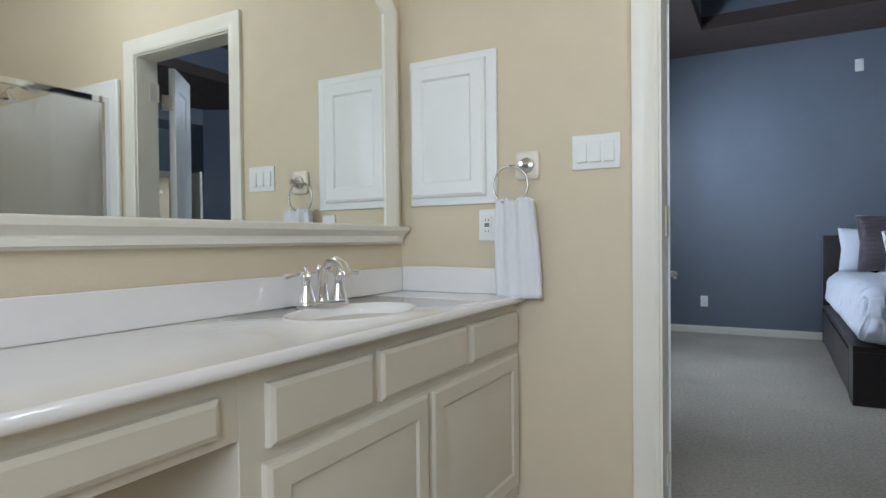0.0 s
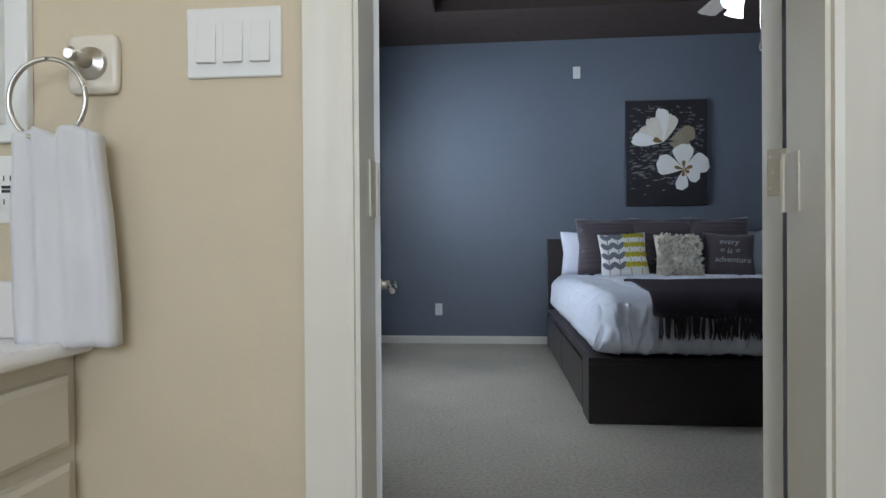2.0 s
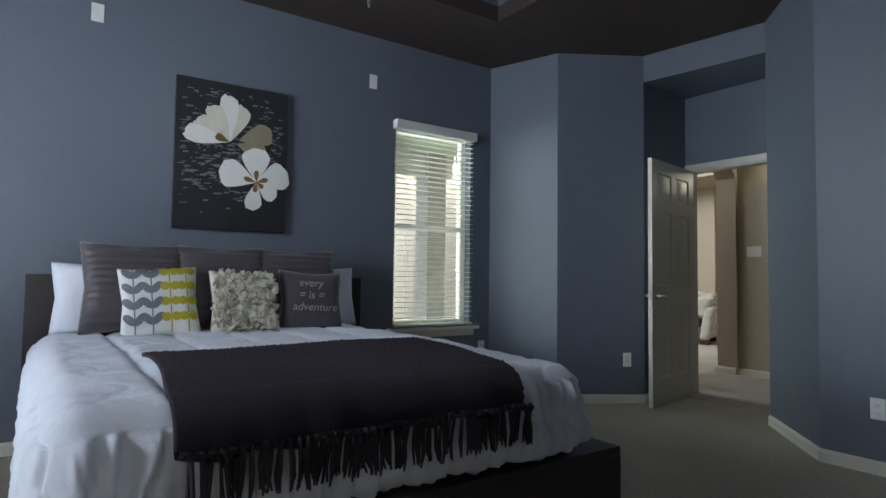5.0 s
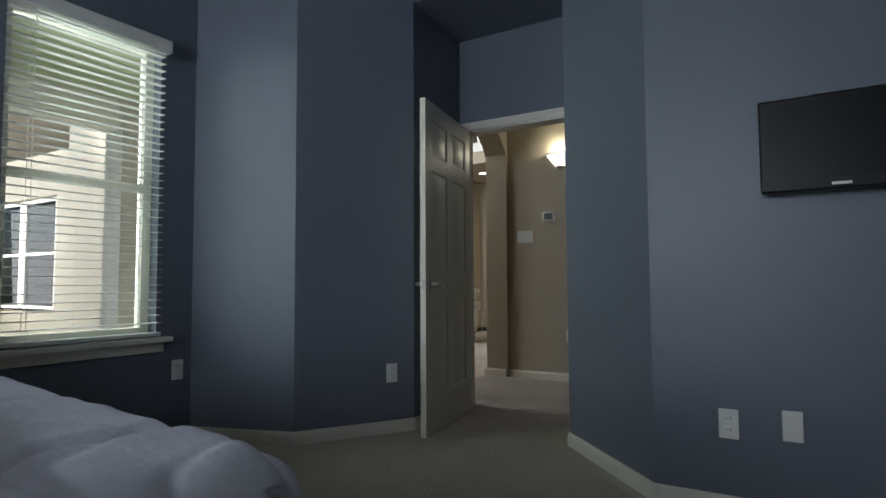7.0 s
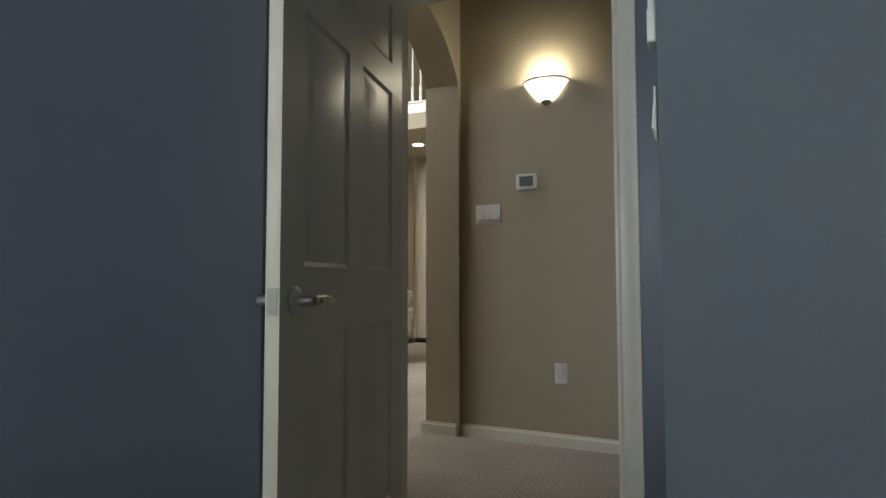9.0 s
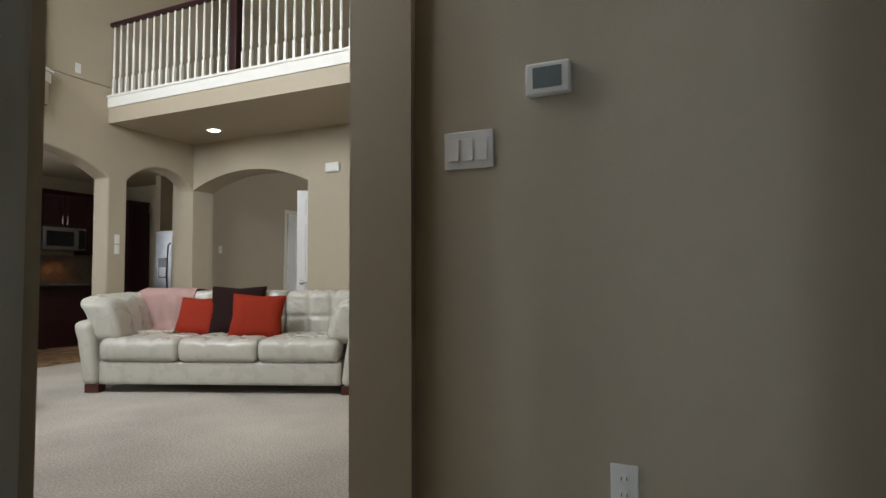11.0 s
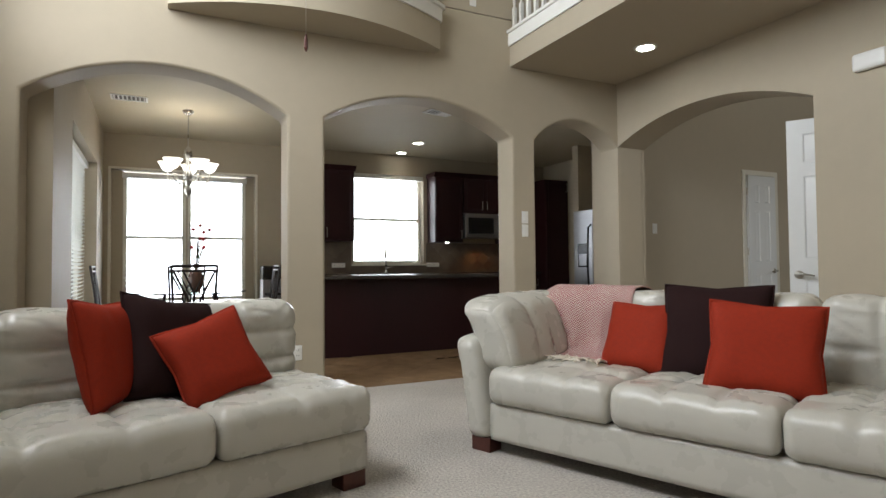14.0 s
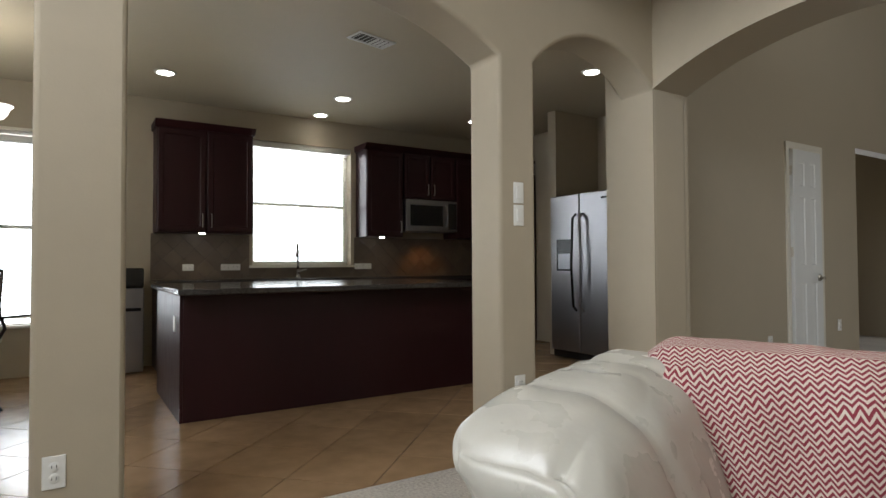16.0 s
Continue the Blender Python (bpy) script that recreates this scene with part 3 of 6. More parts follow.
setting("wall_entry_arch", arched("y", 8.29, 11.70, AX - 0.004, AX + 0.36, 2.86, [(9.29, AY0 + 0.003, 2.21, 2.43)]), TAN)
setting("wall_living_east", boxes((11.45, 11.6, 5.72, 8.29, 0, 2.86)), TAN)
setting("ceiling_balcony_soffit", boxes((9.74, 11.45, 5.72, AY0, 2.86, 3.0)), TAN)
setting("ceiling_living", boxes((5.0, 18, 1.4, 18.0, 5.4, 5.5)), CEIL)
setting("wall_kitchen_back", holed("x", 5.9, 13.6, 15.75, 16.05, 0, 2.86, [(6.21, 8.09, 0.50, 2.37), (9.595, 10.83, 1.06, 2.53)]), TAN)
setting("wall_dining_west", holed("y", AY1, 15.75, 5.85, 6.12, 0, 2.86, [(12.6, 14.9, 0.5, 2.3)]), TAN)
setting("wall_kitchen_east", boxes((13.3, 13.5, 12.25, 15.75, 0, 2.86)), TAN)
setting("wall_entry_north", holed("x", 11.38, 18.0, 11.71, 11.86, 0, 5.4, [(14.88, 16.2, 0, 2.28)]), TAN)
setting("wall_study", boxes((14.2, 17.6, 13.6, 13.7, 0.0, 2.9), (14.0, 14.15, 11.86, 13.7, 0.0, 2.9), (17.5, 17.6, 11.86, 13.6, 0.0, 2.9)), TAN)
setting("ceiling_study", boxes((14.0, 17.6, 11.86, 13.7, 2.9, 3.0)), TAN)
setting("floor_study", boxes((14.0, 17.6, 12.6, 13.7, -0.15, 0.0)), CARPETL)
setting("chair_rail", boxes((14.15, 17.5, 13.57, 13.6, 0.86, 0.93)), TRIM)
setting("wainscot", boxes((14.15, 17.5, 13.585, 13.598, 0.10, 0.86)), CHERRY)
setting("wall_entry_far", boxes((17.8, 18.0, 5.97, 12.6, 0, 5.4)), TAN)
setting("wall_entry_south", boxes((11.6, 17.8, 5.77, 5.97, 0, 5.4)), TAN)
setting("ceiling_kitchen", boxes((5.9, 11.39, AY1, 16.05, 2.86, 3.0), (11.39, 13.6, 11.80, 16.05, 2.86, 3.0)), CEIL)
setting("wall_upper_north", boxes((5.5, 18.0, 16.05, 16.2, 3.0, 5.4)), TAN)
bm = bmesh.new()
box(bm, -60, 80, -60, 80, -0.3, -0.16)
# Glowing sheets added beyond the windows so that the panes read white.
BACK = glow("glowing_white_backdrop", (0.95, 0.98, 1.0), 5)
setting("backdrop_north", boxes((5.6, 15.0, 19.5, 19.55, -0.1, 5.2)), BACK)
setting("backdrop_west", boxes((3.0, 3.05, 11.8, 16.5, -0.1, 4.2)), BACK)
setting("backdrop_niche", boxes((-5.05, -5.0, 1.0, 9.0, -0.1, 5.0)), BACK)
setting("ground", bm, mat("lawn", (0.10, 0.13, 0.05), 0.9, grain=0.3))


# ---- bathroom things ----
standing = set(scene.objects)
def raised(bm, y0, y1, z0, z1, x, t=0.018):
    """A raised-panel front on a plane of x, facing +x: a bevelled slab with a sunk and raised field."""
    steps = [(0, 0), (0.002, t * 0.7), (0.012, t)]
    if min(y1 - y0, z1 - z0) > 0.2:
        steps += [(0.055, t), (0.063, t - 0.006), (0.075, t - 0.006), (0.10, t - 0.001)]
    rings = [[bm.verts.new((x + d, a, b)) for a, b in ((y0 + i, z0 + i), (y1 - i, z0 + i), (y1 - i, z1 - i), (y0 + i, z1 - i))] for i, d in steps]
    for r0, r1 in zip(rings, rings[1:]):
        for i in range(4):
            j = (i + 1) % 4
            bm.faces.new((r0[i], r0[j], r1[j], r1[i]))
    bm.faces.new(rings[-1])
    bm.faces.new(rings[0][::-1])


VF = -0.655     # cabinet front
v = thing("vanity", "greige painted bathroom vanity with a white marble top and basin", "vanity")
part("body", boxes((MX, VF, 0.19, WY0 - 0.002, 0.10, 0.800), (MX, VF - 0.03, -1.0, 0.19, 0.755, 0.800), (VF - 0.03, VF, -1.0, 0.19, 0.68, 0.800), (MX, VF, -2.2, -1.0, 0.10, 0.800), (MX, VF - 0.06, 0.19, WY0 - 0.002, 0.0, 0.10)), CABINET, v, bevel=0.002)
for name, y0, y1, z0, z1 in (("drawer", 0.250, 0.567, 0.650, 0.770), ("drawer", 0.595, 1.032, 0.650, 0.770), ("drawer", 1.062, 1.430, 0.650, 0.770),
                             ("door", 0.240, 0.808, 0.15, 0.625), ("door", 0.824, 1.430, 0.15, 0.625), ("drawer", -0.85, 0.142, 0.700, 0.770), ("door", -1.9, -1.05, 0.13, 0.762)):
    bm = bmesh.new()
    raised(bm, y0 + 0.0, y1, z0, z1, VF)
    part(name, bm, CABINET, v, smooth="auto", angle=15)
# worktop with an oval bowl
BC, BA, BB = (-0.87, 0.79), 0.155, 0.235
bm = bmesh.new()
n = 40
x0, x1, y0, y1, zt = MX, -0.635, -2.2, WY0 - 0.002, 0.825
oval = [bm.verts.new((BC[0] + BA * math.cos(2 * math.pi * i / n), BC[1] + BB * math.sin(2 * math.pi * i / n), zt)) for i in range(n)]
outer = []
for i in range(n):
    a = 2 * math.pi * i / n
    cx, cy = math.cos(a), math.sin(a)
    k = min((x1 - BC[0]) / cx if cx > 1e-6 else (x0 - BC[0]) / cx if cx < -1e-6 else 9, (0.45 / cy) if cy > 1e-6 else (-0.45 / cy) if cy < -1e-6 else 9)
    outer.append(bm.verts.new((BC[0] + cx * k, BC[1] + cy * k, zt)))
for cx, cy in ((x1, BC[1] + 0.45), (x0, BC[1] + 0.45), (x0, BC[1] - 0.45), (x1, BC[1] - 0.45)):
    near = min(outer, key=lambda o_: (o_.co.x - cx) ** 2 + (o_.co.y - cy) ** 2)
    near.co.x, near.co.y = cx, cy
for i in range(n):
    j = (i + 1) % n
    bm.faces.new((oval[i], oval[j], outer[j], outer[i]))
rings = [oval]
for f, dz in ((0.97, 0.006), (0.92, 0.001), (0.86, -0.02), (0.74, -0.07), (0.5, -0.11), (0.2, -0.125), (0.06, -0.126)):
    rings.append([bm.verts.new((BC[0] + BA * f * math.cos(2 * math.pi * i / n), BC[1] + BB * f * math.sin(2 * math.pi * i / n), zt + dz)) for i in range(n)])
for r0, r1 in zip(rings, rings[1:]):
    for i in range(n):
        j = (i + 1) % n
        bm.faces.new((r0[i], r0[j], r1[j], r1[i]))
bm.faces.new(rings[-1])
part("basin", bm, MARBLE, v, "white moulded oval basin", smooth="auto", angle=60)
bm = bmesh.new()
box(bm, x0, x1, BC[1] + 0.45, y1, 0.801, zt)
box(bm, x0, x1, y0, BC[1] - 0.45, 0.801, zt)
part("countertop", bm, MARBLE, v)
bm = bmesh.new()
prism(bm, [(x1, 0.801), (x1 + 0.010, 0.802), (x1 + 0.015, 0.808), (x1 + 0.015, 0.816), (x1 + 0.010, zt), (x1 + 0.004, zt + 0.003), (x1, zt + 0.002)], "y", y0, y1)
part("rim", bm, MARBLE, v, smooth="auto", angle=50)
part("backsplash", boxes((MX, MX + 0.02, y0, y1 - 0.022, zt, 0.922)), MARBLE, v, bevel=0.004)
part("side_splash", boxes((MX, x1, y1 - 0.02, y1, zt, 0.922)), MARBLE, v, bevel=0.004)
bm = bmesh.new()
lathe(bm, [(0.022, 0), (0.02, 0.003)], (BC[0], BC[1], zt - 0.126))
part("drain", bm, CHROME, v, smooth="auto")

f = thing("basin_faucet", "polished chrome two-handle faucet on the vanity top", "faucet", pose(-1.03, 0.845, zt + 0.001, 0, 0, -14) @ Matrix.Scale(1.05, 4))
bm = bmesh.new()
rounded(bm, -0.03, 0.03, -0.08, 0.08, 0, 0.022, 0.02, 8, 12, 4)
part("base", bm, CHROME, f, smooth=True)
bm = bmesh.new()
tube(bm, [(0, 0, 0.015), (-0.004, 0, 0.06), (0.005, 0, 0.10), (0.03, 0, 0.128), (0.065, 0, 0.135), (0.098, 0, 0.12), (0.115, 0, 0.095)], [0.017, 0.014, 0.013, 0.013, 0.013, 0.014, 0.013], 14)
part("spout", bm, CHROME, f, smooth="auto")
bm = bmesh.new()
tube(bm, [(-0.022, 0, 0.01), (-0.022, 0, 0.10)], 0.003, 8)
lathe(bm, [(0.003, 0.098), (0.008, 0.105), (0.008, 0.115), (0.002, 0.122)], (-0.022, 0, 0), 12)
part("lift_rod", bm, CHROME, f, smooth="auto")
for s in (-1, 1):
    bm = bmesh.new()
    lathe(bm, [(0.025, 0.015), (0.024, 0.03), (0.015, 0.055), (0.012, 0.085), (0.016, 0.092), (0.012, 0.10), (0.006, 0.108), (0.008, 0.116), (0.003, 0.122)], (0, s * 0.055, 0), 16)
    tube(bm, [(0, s * 0.055, 0.096), (0, s * 0.085, 0.100), (0, s * 0.125, 0.094)], [0.006, 0.007, 0.009], 10)
    part("handle", bm, CHROME, f, smooth="auto")

# mirror with a clipped corner, its frame and its sill
MT = 1.98
def mirror_outline(e):
    return [(-2.0 - e, 1.085 - e), (1.335 + e, 1.085 - e), (1.335 + e, 1.885 + e * 0.4), (1.235 + e * 0.4, MT + e), (-2.0 - e, MT + e)]
m = thing("wall_mirror", "large wall mirror with clipped corners in a cream frame", "mirror")
bm = bmesh.new()
prism(bm, mirror_outline(0), "x", MX + 0.001, MX + 0.006)
part("glass", bm, MIRROR, m)
bm = bmesh.new()
rings = []
for e, d in ((0.0, 0.006), (0.002, 0.012), (0.02, 0.016), (0.05, 0.03), (0.065, 0.03), (0.07, 0.0)):
    rings.append([bm.verts.new((MX + d, y, z)) for y, z in mirror_outline(e)])
for r0, r1 in zip(rings, rings[1:]):
    for i in range(5):
        j = (i + 1) % 5
        bm.faces.new((r0[i], r0[j], r1[j], r1[i]))
part("frame", bm, TRIM, m, smooth="auto", angle=25)
bm = bmesh.new()
prism(bm, [(MX, 1.012), (MX + 0.018, 1.012), (MX + 0.020, 1.035), (MX + 0.034, 1.05), (MX + 0.05, 1.062), (MX + 0.055, 1.078), (MX, 1.078)], "y", -2.1, 1.44)
part("sill", bm, TRIM, m, smooth="auto", angle=30)

c = thing("medicine_cabinet", "white recessed medicine cabinet with a raised-panel door", "cabinet", pose(-0.91, WY0, 1.157))
part("frame", boxes((-0.185, 0.185, -0.015, 0, 0, 0.563)), PLASTIC, c, bevel=0.003)
bm = bmesh.new()
raised(bm, -0.175, 0.145, 0.03, 0.535, 0.0, 0.02)
door_face = part("door", bm, PLASTIC, c, smooth="auto", angle=15)
door_face.matrix_basis = pose(0, -0.015, 0, 0, 0, -90)
switches(pose(-0.368, WY0, 1.315), 3, "white triple light switch beside the bathroom door")
o = thing("outlet_with_reset", "white outlet with test buttons above the countertop", "outlet", pose(-0.768, WY0, 1.078))
part("plate", boxes((-0.036, 0.036, -0.006, 0, -0.058, 0.058)), PLASTIC, o, bevel=0.003)
part("socket", boxes((-0.017, 0.017, -0.010, -0.006, -0.034, 0.034)), PLASTIC, o)
part("buttons", boxes((-0.009, 0.009, -0.012, -0.010, -0.006, -0.001), (-0.009, 0.009, -0.012, -0.010, 0.001, 0.006)), BLACK, o)
for sx in (-0.006, 0.006):
    for sz in (0.0185, -0.0215):
        part("slot", boxes((sx - 0.001, sx + 0.001, -0.0105, -0.0098, sz - 0.0045, sz + 0.0045)), BLACK, o)

r = thing("towel_ring", "satin nickel towel ring on a square white block", "towel ring", pose(-0.61, WY0, 1.285))
bm = bmesh.new()
rounded(bm, -0.045, 0.045, -0.015, -0.0005, -0.05, 0.05, 0.012, 6, 4, 6)
part("block", bm, mat("almond_plastic", (0.72, 0.66, 0.55), 0.3), r, smooth=True)
bm = bmesh.new()
lathe(bm, [(0.028, -0.015), (0.026, -0.022), (0.012, -0.028), (0.009, -0.055), (0.012, -0.065), (0.008, -0.07)], (0, 0, 0), 20, "y")
part("post", bm, NICKEL, r, smooth="auto")
bm = bmesh.new()
tube(bm, [(-0.045 + 0.066 * math.sin(a), -0.058, -0.07 + 0.066 * math.cos(a)) for a in [2 * math.pi * i / 36 for i in range(37)]], 0.004, 8)
part("ring", bm, NICKEL, r, smooth=True)
# towel through the ring
bm = bmesh.new()
grid = []
rows, cols = 26, 20
for j in range(rows + 1):
    v_ = j / rows
    z = 1.165 - 0.345 * v_
    half = 0.068 + 0.014 * min(1, v_ * 1.6)
    row = []
    for i in range(cols + 1):
        u = i / cols * 2 - 1
        fold = 0.010 * (1 - 0.5 * v_) * math.cos(u * 9.5) + 0.004 * noise.noise(Vector((u * 3, v_ * 4, 1)))
        row.append(Vector((-0.638 + u * half + 0.012 * v_, WY0 - 0.062 + fold - 0.012 * (1 - u * u), z - 0.006 * math.cos(u * 6) * (1 - v_))))
    grid.append(row)
front = [[bm.verts.new(p) for p in row] for row in grid]
back = [[bm.verts.new(p + Vector((0, 0.03, 0.0))) for p in row] for row in grid]
for j in range(rows):
    for i in range(cols):
        bm.faces.new((front[j][i], front[j][i + 1], front[j + 1][i + 1], front[j + 1][i]))
        bm.faces.new((back[j][i + 1], back[j][i], back[j + 1][i], back[j + 1][i + 1]))
    bm.faces.new((front[j][0], front[j + 1][0], back[j + 1][0], back[j][0]))
    bm.faces.new((front[j][cols], back[j][cols], back[j + 1][cols], front[j + 1][cols]))
for i in range(cols):
    bm.faces.new((front[0][i], back[0][i], back[0][i + 1], front[0][i + 1]))
    bm.faces.new((front[rows][i], front[rows][i + 1], back[rows][i + 1], back[rows][i]))
TERRY = mat("white_terry_cloth", (0.80, 0.80, 0.82), 0.95, grain=0.04, bump=0.8, fine=700, depth=0.003, sheen=0.3)
single("hand_towel", bm, TERRY, "white terry hand towel hanging in a towel ring", "towel", smooth=True)

# doorway between bathroom and bedroom, with its pair of narrow doors
OL, OR, OH = -0.178, 0.58, 2.05
casing("door_casing", pose((OL + OR) / 2, WY0, 0), OR - OL - 0.02, OH - 0.01, 0.080)
casing("door_casing", pose((OL + OR) / 2, WY1, 0, 0, 0, 180), OR - OL - 0.02, OH - 0.01)
setting("door_jamb", boxes((OL, OL + 0.018, WY0, WY1, 0, OH), (OR - 0.018, OR, WY0, WY1, 0, OH), (OL + 0.018, OR - 0.018, WY0, WY1, OH - 0.018, OH)), TRIM)
door("bathroom_door", pose(OL, WY1 + 0.055, 0.012, 0, 0, 104), 0.365, 2.02, DOORW, 1, "narrow white panelled door standing open into the bedroom", 1, lz=0.87, throw=0.012)
door("bathroom_door", pose(OR + 0.010, WY1 + 0.115, 0.012, 0, 0, 50), 0.365, 2.02, DOORW, 1, "narrow white panelled door with a nickel lever, wide open", -1, lz=0.90, throw=0.03)
for x, s in ((OL + 0.018, 1), (OR - 0.018, -1)):
    bm = bmesh.new()
    for z in (0.25, 1.08, 1.86):
        box(bm, x, x + s * 0.003, WY1 - 0.045, WY1, z - 0.05, z + 0.05)
        tube(bm, [(x + s * 0.001, WY1 + 0.006, z - 0.05), (x + s * 0.001, WY1 + 0.006, z + 0.05)], 0.0065, 8)
    setting("door_hinges", bm, CREAM)
baseboard([(-0.275, WY0), (-0.6, WY0)])
# shower enclosure
sh = thing("shower_enclosure", "white acrylic shower surround with chrome framed glass", "shower", pose(0, 0, 0))
part("surround", boxes((0.70, 0.86, WY0 - 0.03, WY0 - 0.001, 0, 1.93), (0.86, 2.2, WY0 - 0.03, WY0 - 0.001, 0, 1.93), (2.2, 2.24, -0.2, WY0 - 0.001, 0, 1.93), (0.86, 2.2, -0.2, -0.16, 0, 1.93)), PLASTIC, sh, bevel=0.01)
part("kerb", boxes((0.70, 0.86, -0.2, WY0 - 0.031, 0, 0.58)), PLASTIC, sh, bevel=0.02)
part("glass_screen", boxes((0.775, 0.783, -0.16, WY0 - 0.05, 0.59, 1.80)), GLASS, sh)
bm = boxes((0.765, 0.795, -0.18, WY0 - 0.031, 1.80, 1.83), (0.765, 0.795, WY0 - 0.055, WY0 - 0.031, 0.59, 1.80), (0.765, 0.795, -0.18, WY0 - 0.031, 0.58, 0.60), (0.765, 0.795, 0.55, 0.575, 0.6, 1.8))
part("rail", bm, CHROME, sh)
bm = bmesh.new()
tube(bm, [(1.5, WY0 - 0.03, 1.95), (1.5, WY0 - 0.12, 1.98), (1.5, WY0 - 0.2, 1.93)], 0.012, 8)
lathe(bm, [(0.015, 0.0), (0.05, -0.05), (0.045, -0.06)], (1.5, WY0 - 0.2, 1.93), 16)
part("shower_head", bm, CHROME, sh, smooth="auto")
# vanity ceiling lamp seen in the mirror
g = thing("ceiling_globe_light", "lit white glass globe light on the bathroom ceiling", "ceiling light", pose(0.35, 0.75, 2.95))
bm = bmesh.new()
lathe(bm, [(0.06, -0.36), (0.12, -0.33), (0.14, -0.27), (0.12, -0.2), (0.05, -0.17)], n=28)
part("globe", bm, glow("lit_globe", (1.0, 0.97, 0.90), 5), g, smooth=True)
bm = bmesh.new()
tube(bm, [(0, 0, -0.18), (0, 0, 0)], 0.01)
lathe(bm, [(0.06, -0.02), (0.06, 0)], n=20)
part("stem", bm, NICKEL, g, smooth="auto")
lamp("globe_lamp", (0.35, 0.75, 2.50), 11, 0.12, (1.0, 0.96, 0.88))

# ---- bedroom things ----
BX0, BX1, BY0, BY1 = 0.565, 2.60, 3.77, 6.20
b = thing("bed", "low espresso platform bed with storage drawers and a tall headboard", "bed")
part("headboard", boxes((BX0, 2.64, 6.20, 6.30, 0.0, 1.03)), ESPRESSO, b, bevel=0.003)
part("frame", boxes((BX0 + 0.02, BX1 - 0.02, BY0 + 0.02, BY1, 0, 0.325), (BX0, BX0 + 0.14, BY0, BY1, 0.325, 0.36), (BX1 - 0.14, BX1, BY0, BY1, 0.325, 0.36), (BX0 + 0.14, BX1 - 0.14, BY0, BY0 + 0.14, 0.325, 0.36), (BX0, BX0 + 0.02, BY0, 4.0, 0, 0.325)), ESPRESSO, b, bevel=0.002)
part("footboard", boxes((BX0, BX1, BY0 - 0.002, BY0 + 0.018, 0.0, 0.325)), ESPRESSO, b, bevel=0.002)
for y0, y1 in ((4.01, 5.08), (5.09, 6.18)):
    part("drawer", boxes((BX0 - 0.0, BX0 + 0.019, y0, y1, 0.02, 0.30)), ESPRESSO, b, bevel=0.002)
    part("drawer", boxes((BX1 - 0.019, BX1, y0, y1, 0.02, 0.30)), ESPRESSO, b, bevel=0.002)

CX0, CX1, CY0, CY1, CT = 0.605, 2.51, 3.77, 6.17, 0.70


def comfort(p, u):
    """Quilted swells, seams and hanging folds of the comforter."""
    k = 0.0
    if u.z > 0.3:
        k = groove(p.x, [0.95, 1.25, 1.55, 1.85, 2.15, 2.45], 0.05) + groove(p.y, [4.05, 4.45, 4.85, 5.25, 5.65], 0.05)
        p.z += 0.010 * noise.noise(p * 3.5) + 0.006 * noise.noise(p * 9) - 0.016 * min(1, k) + 0.006 * (1 - min(1, k)) - 0.005 * crease(Vector((p.x * 4, p.y * 4, 1)))
    side = max(abs(u.x) if abs(u.x) > 0.93 else 0, abs(u.y) if u.y < -0.93 else 0)
    if side and u.z < 0.75:
        along = p.x if u.y < -0.93 else p.y
        seam = groove(along, [0.95, 1.25, 1.55, 1.85, 2.15, 2.45, 4.05, 4.45, 4.85, 5.25, 5.65], 0.035)
        d = 0.026 * noise.noise(Vector((along * 13, p.z * 2.5, 3))) + 0.020 * noise.noise(Vector((along * 26, p.z * 6, 8))) + 0.008 * noise.noise(Vector((along * 50, p.z * 14, 5))) - 0.014 * seam
        d += 0.045 * (1 - min(1, abs(noise.noise(Vector((along * 11, p.z * 2.2, 5)))) * 3.0)) ** 2 * (0.7 - 0.5 * u.z)
        d -= 0.018 * crease(Vector((along * 15, p.z * 4, 9)), 2) + 0.010 * groove(p.z, [0.53], 0.03)
        d *= 1.0 if u.y < -0.93 else 0.4
        d += 0.030 * (0.5 - 0.5 * u.z) - 0.03 * max(0, -u.z - 0.5)
        n = Vector((u.x if abs(u.x) > 0.93 else 0, u.y if u.y < -0.93 else 0, 0))
        p += n.normalized() * d
    if p.x > 1.5:
        p.x -= 0.07 * max(0, min(1, (4.7 - p.y) / 0.9)) * (p.x - 1.5)
    if u.z < -0.9:
        p.z += 0.012 * noise.noise(Vector((p.x * 9, p.y * 9, 0)))
    return p


bm = bmesh.new()
rounded(bm, CX0, CX1, CY0, CY1, 0.368, CT, 0.115, 190, 210, 30, comfort)
single("comforter", bm, LINEN, "rumpled white quilted comforter covering the bed", "comforter", smooth=True)
# white sleeping pillows
for x in (0.93, 2.30):
    pillow("sleeping_pillow", "white cotton pillow leaning on the headboard", pose(x, 6.09, CT - 0.01, -12), 0.50, 0.42, 0.16, LINEN, group="bed pillows")


def pleated():
    bm = cushion(0.56, 0.54, 0.17, n=40, fold=0.002)
    for v_ in bm.verts:
        v_.co.y += (0.006 if v_.co.y > 0 else -0.006) * math.sin(v_.co.z * 150 + 2.2 * noise.noise(Vector((v_.co.x * 6, v_.co.z * 5, 0))))
    return bm


SATIN = mat("mauve_charcoal_satin", (0.060, 0.046, 0.055), 0.5, grain=0.1, sheen=0.4)
for x, lean in ((1.09, -14), (1.58, -13), (2.08, -14)):
    p = thing("euro_pillow", "large pleated charcoal satin pillow at the head of the bed", "pillow", pose(x, 5.97, CT - 0.005, lean, 0, 0), "bed pillows")
    part("cover", pleated(), SATIN, p, smooth=True)
# patterned pillow
m = mat("white_canvas", (0.72, 0.72, 0.70), 0.9, grain=0.04)
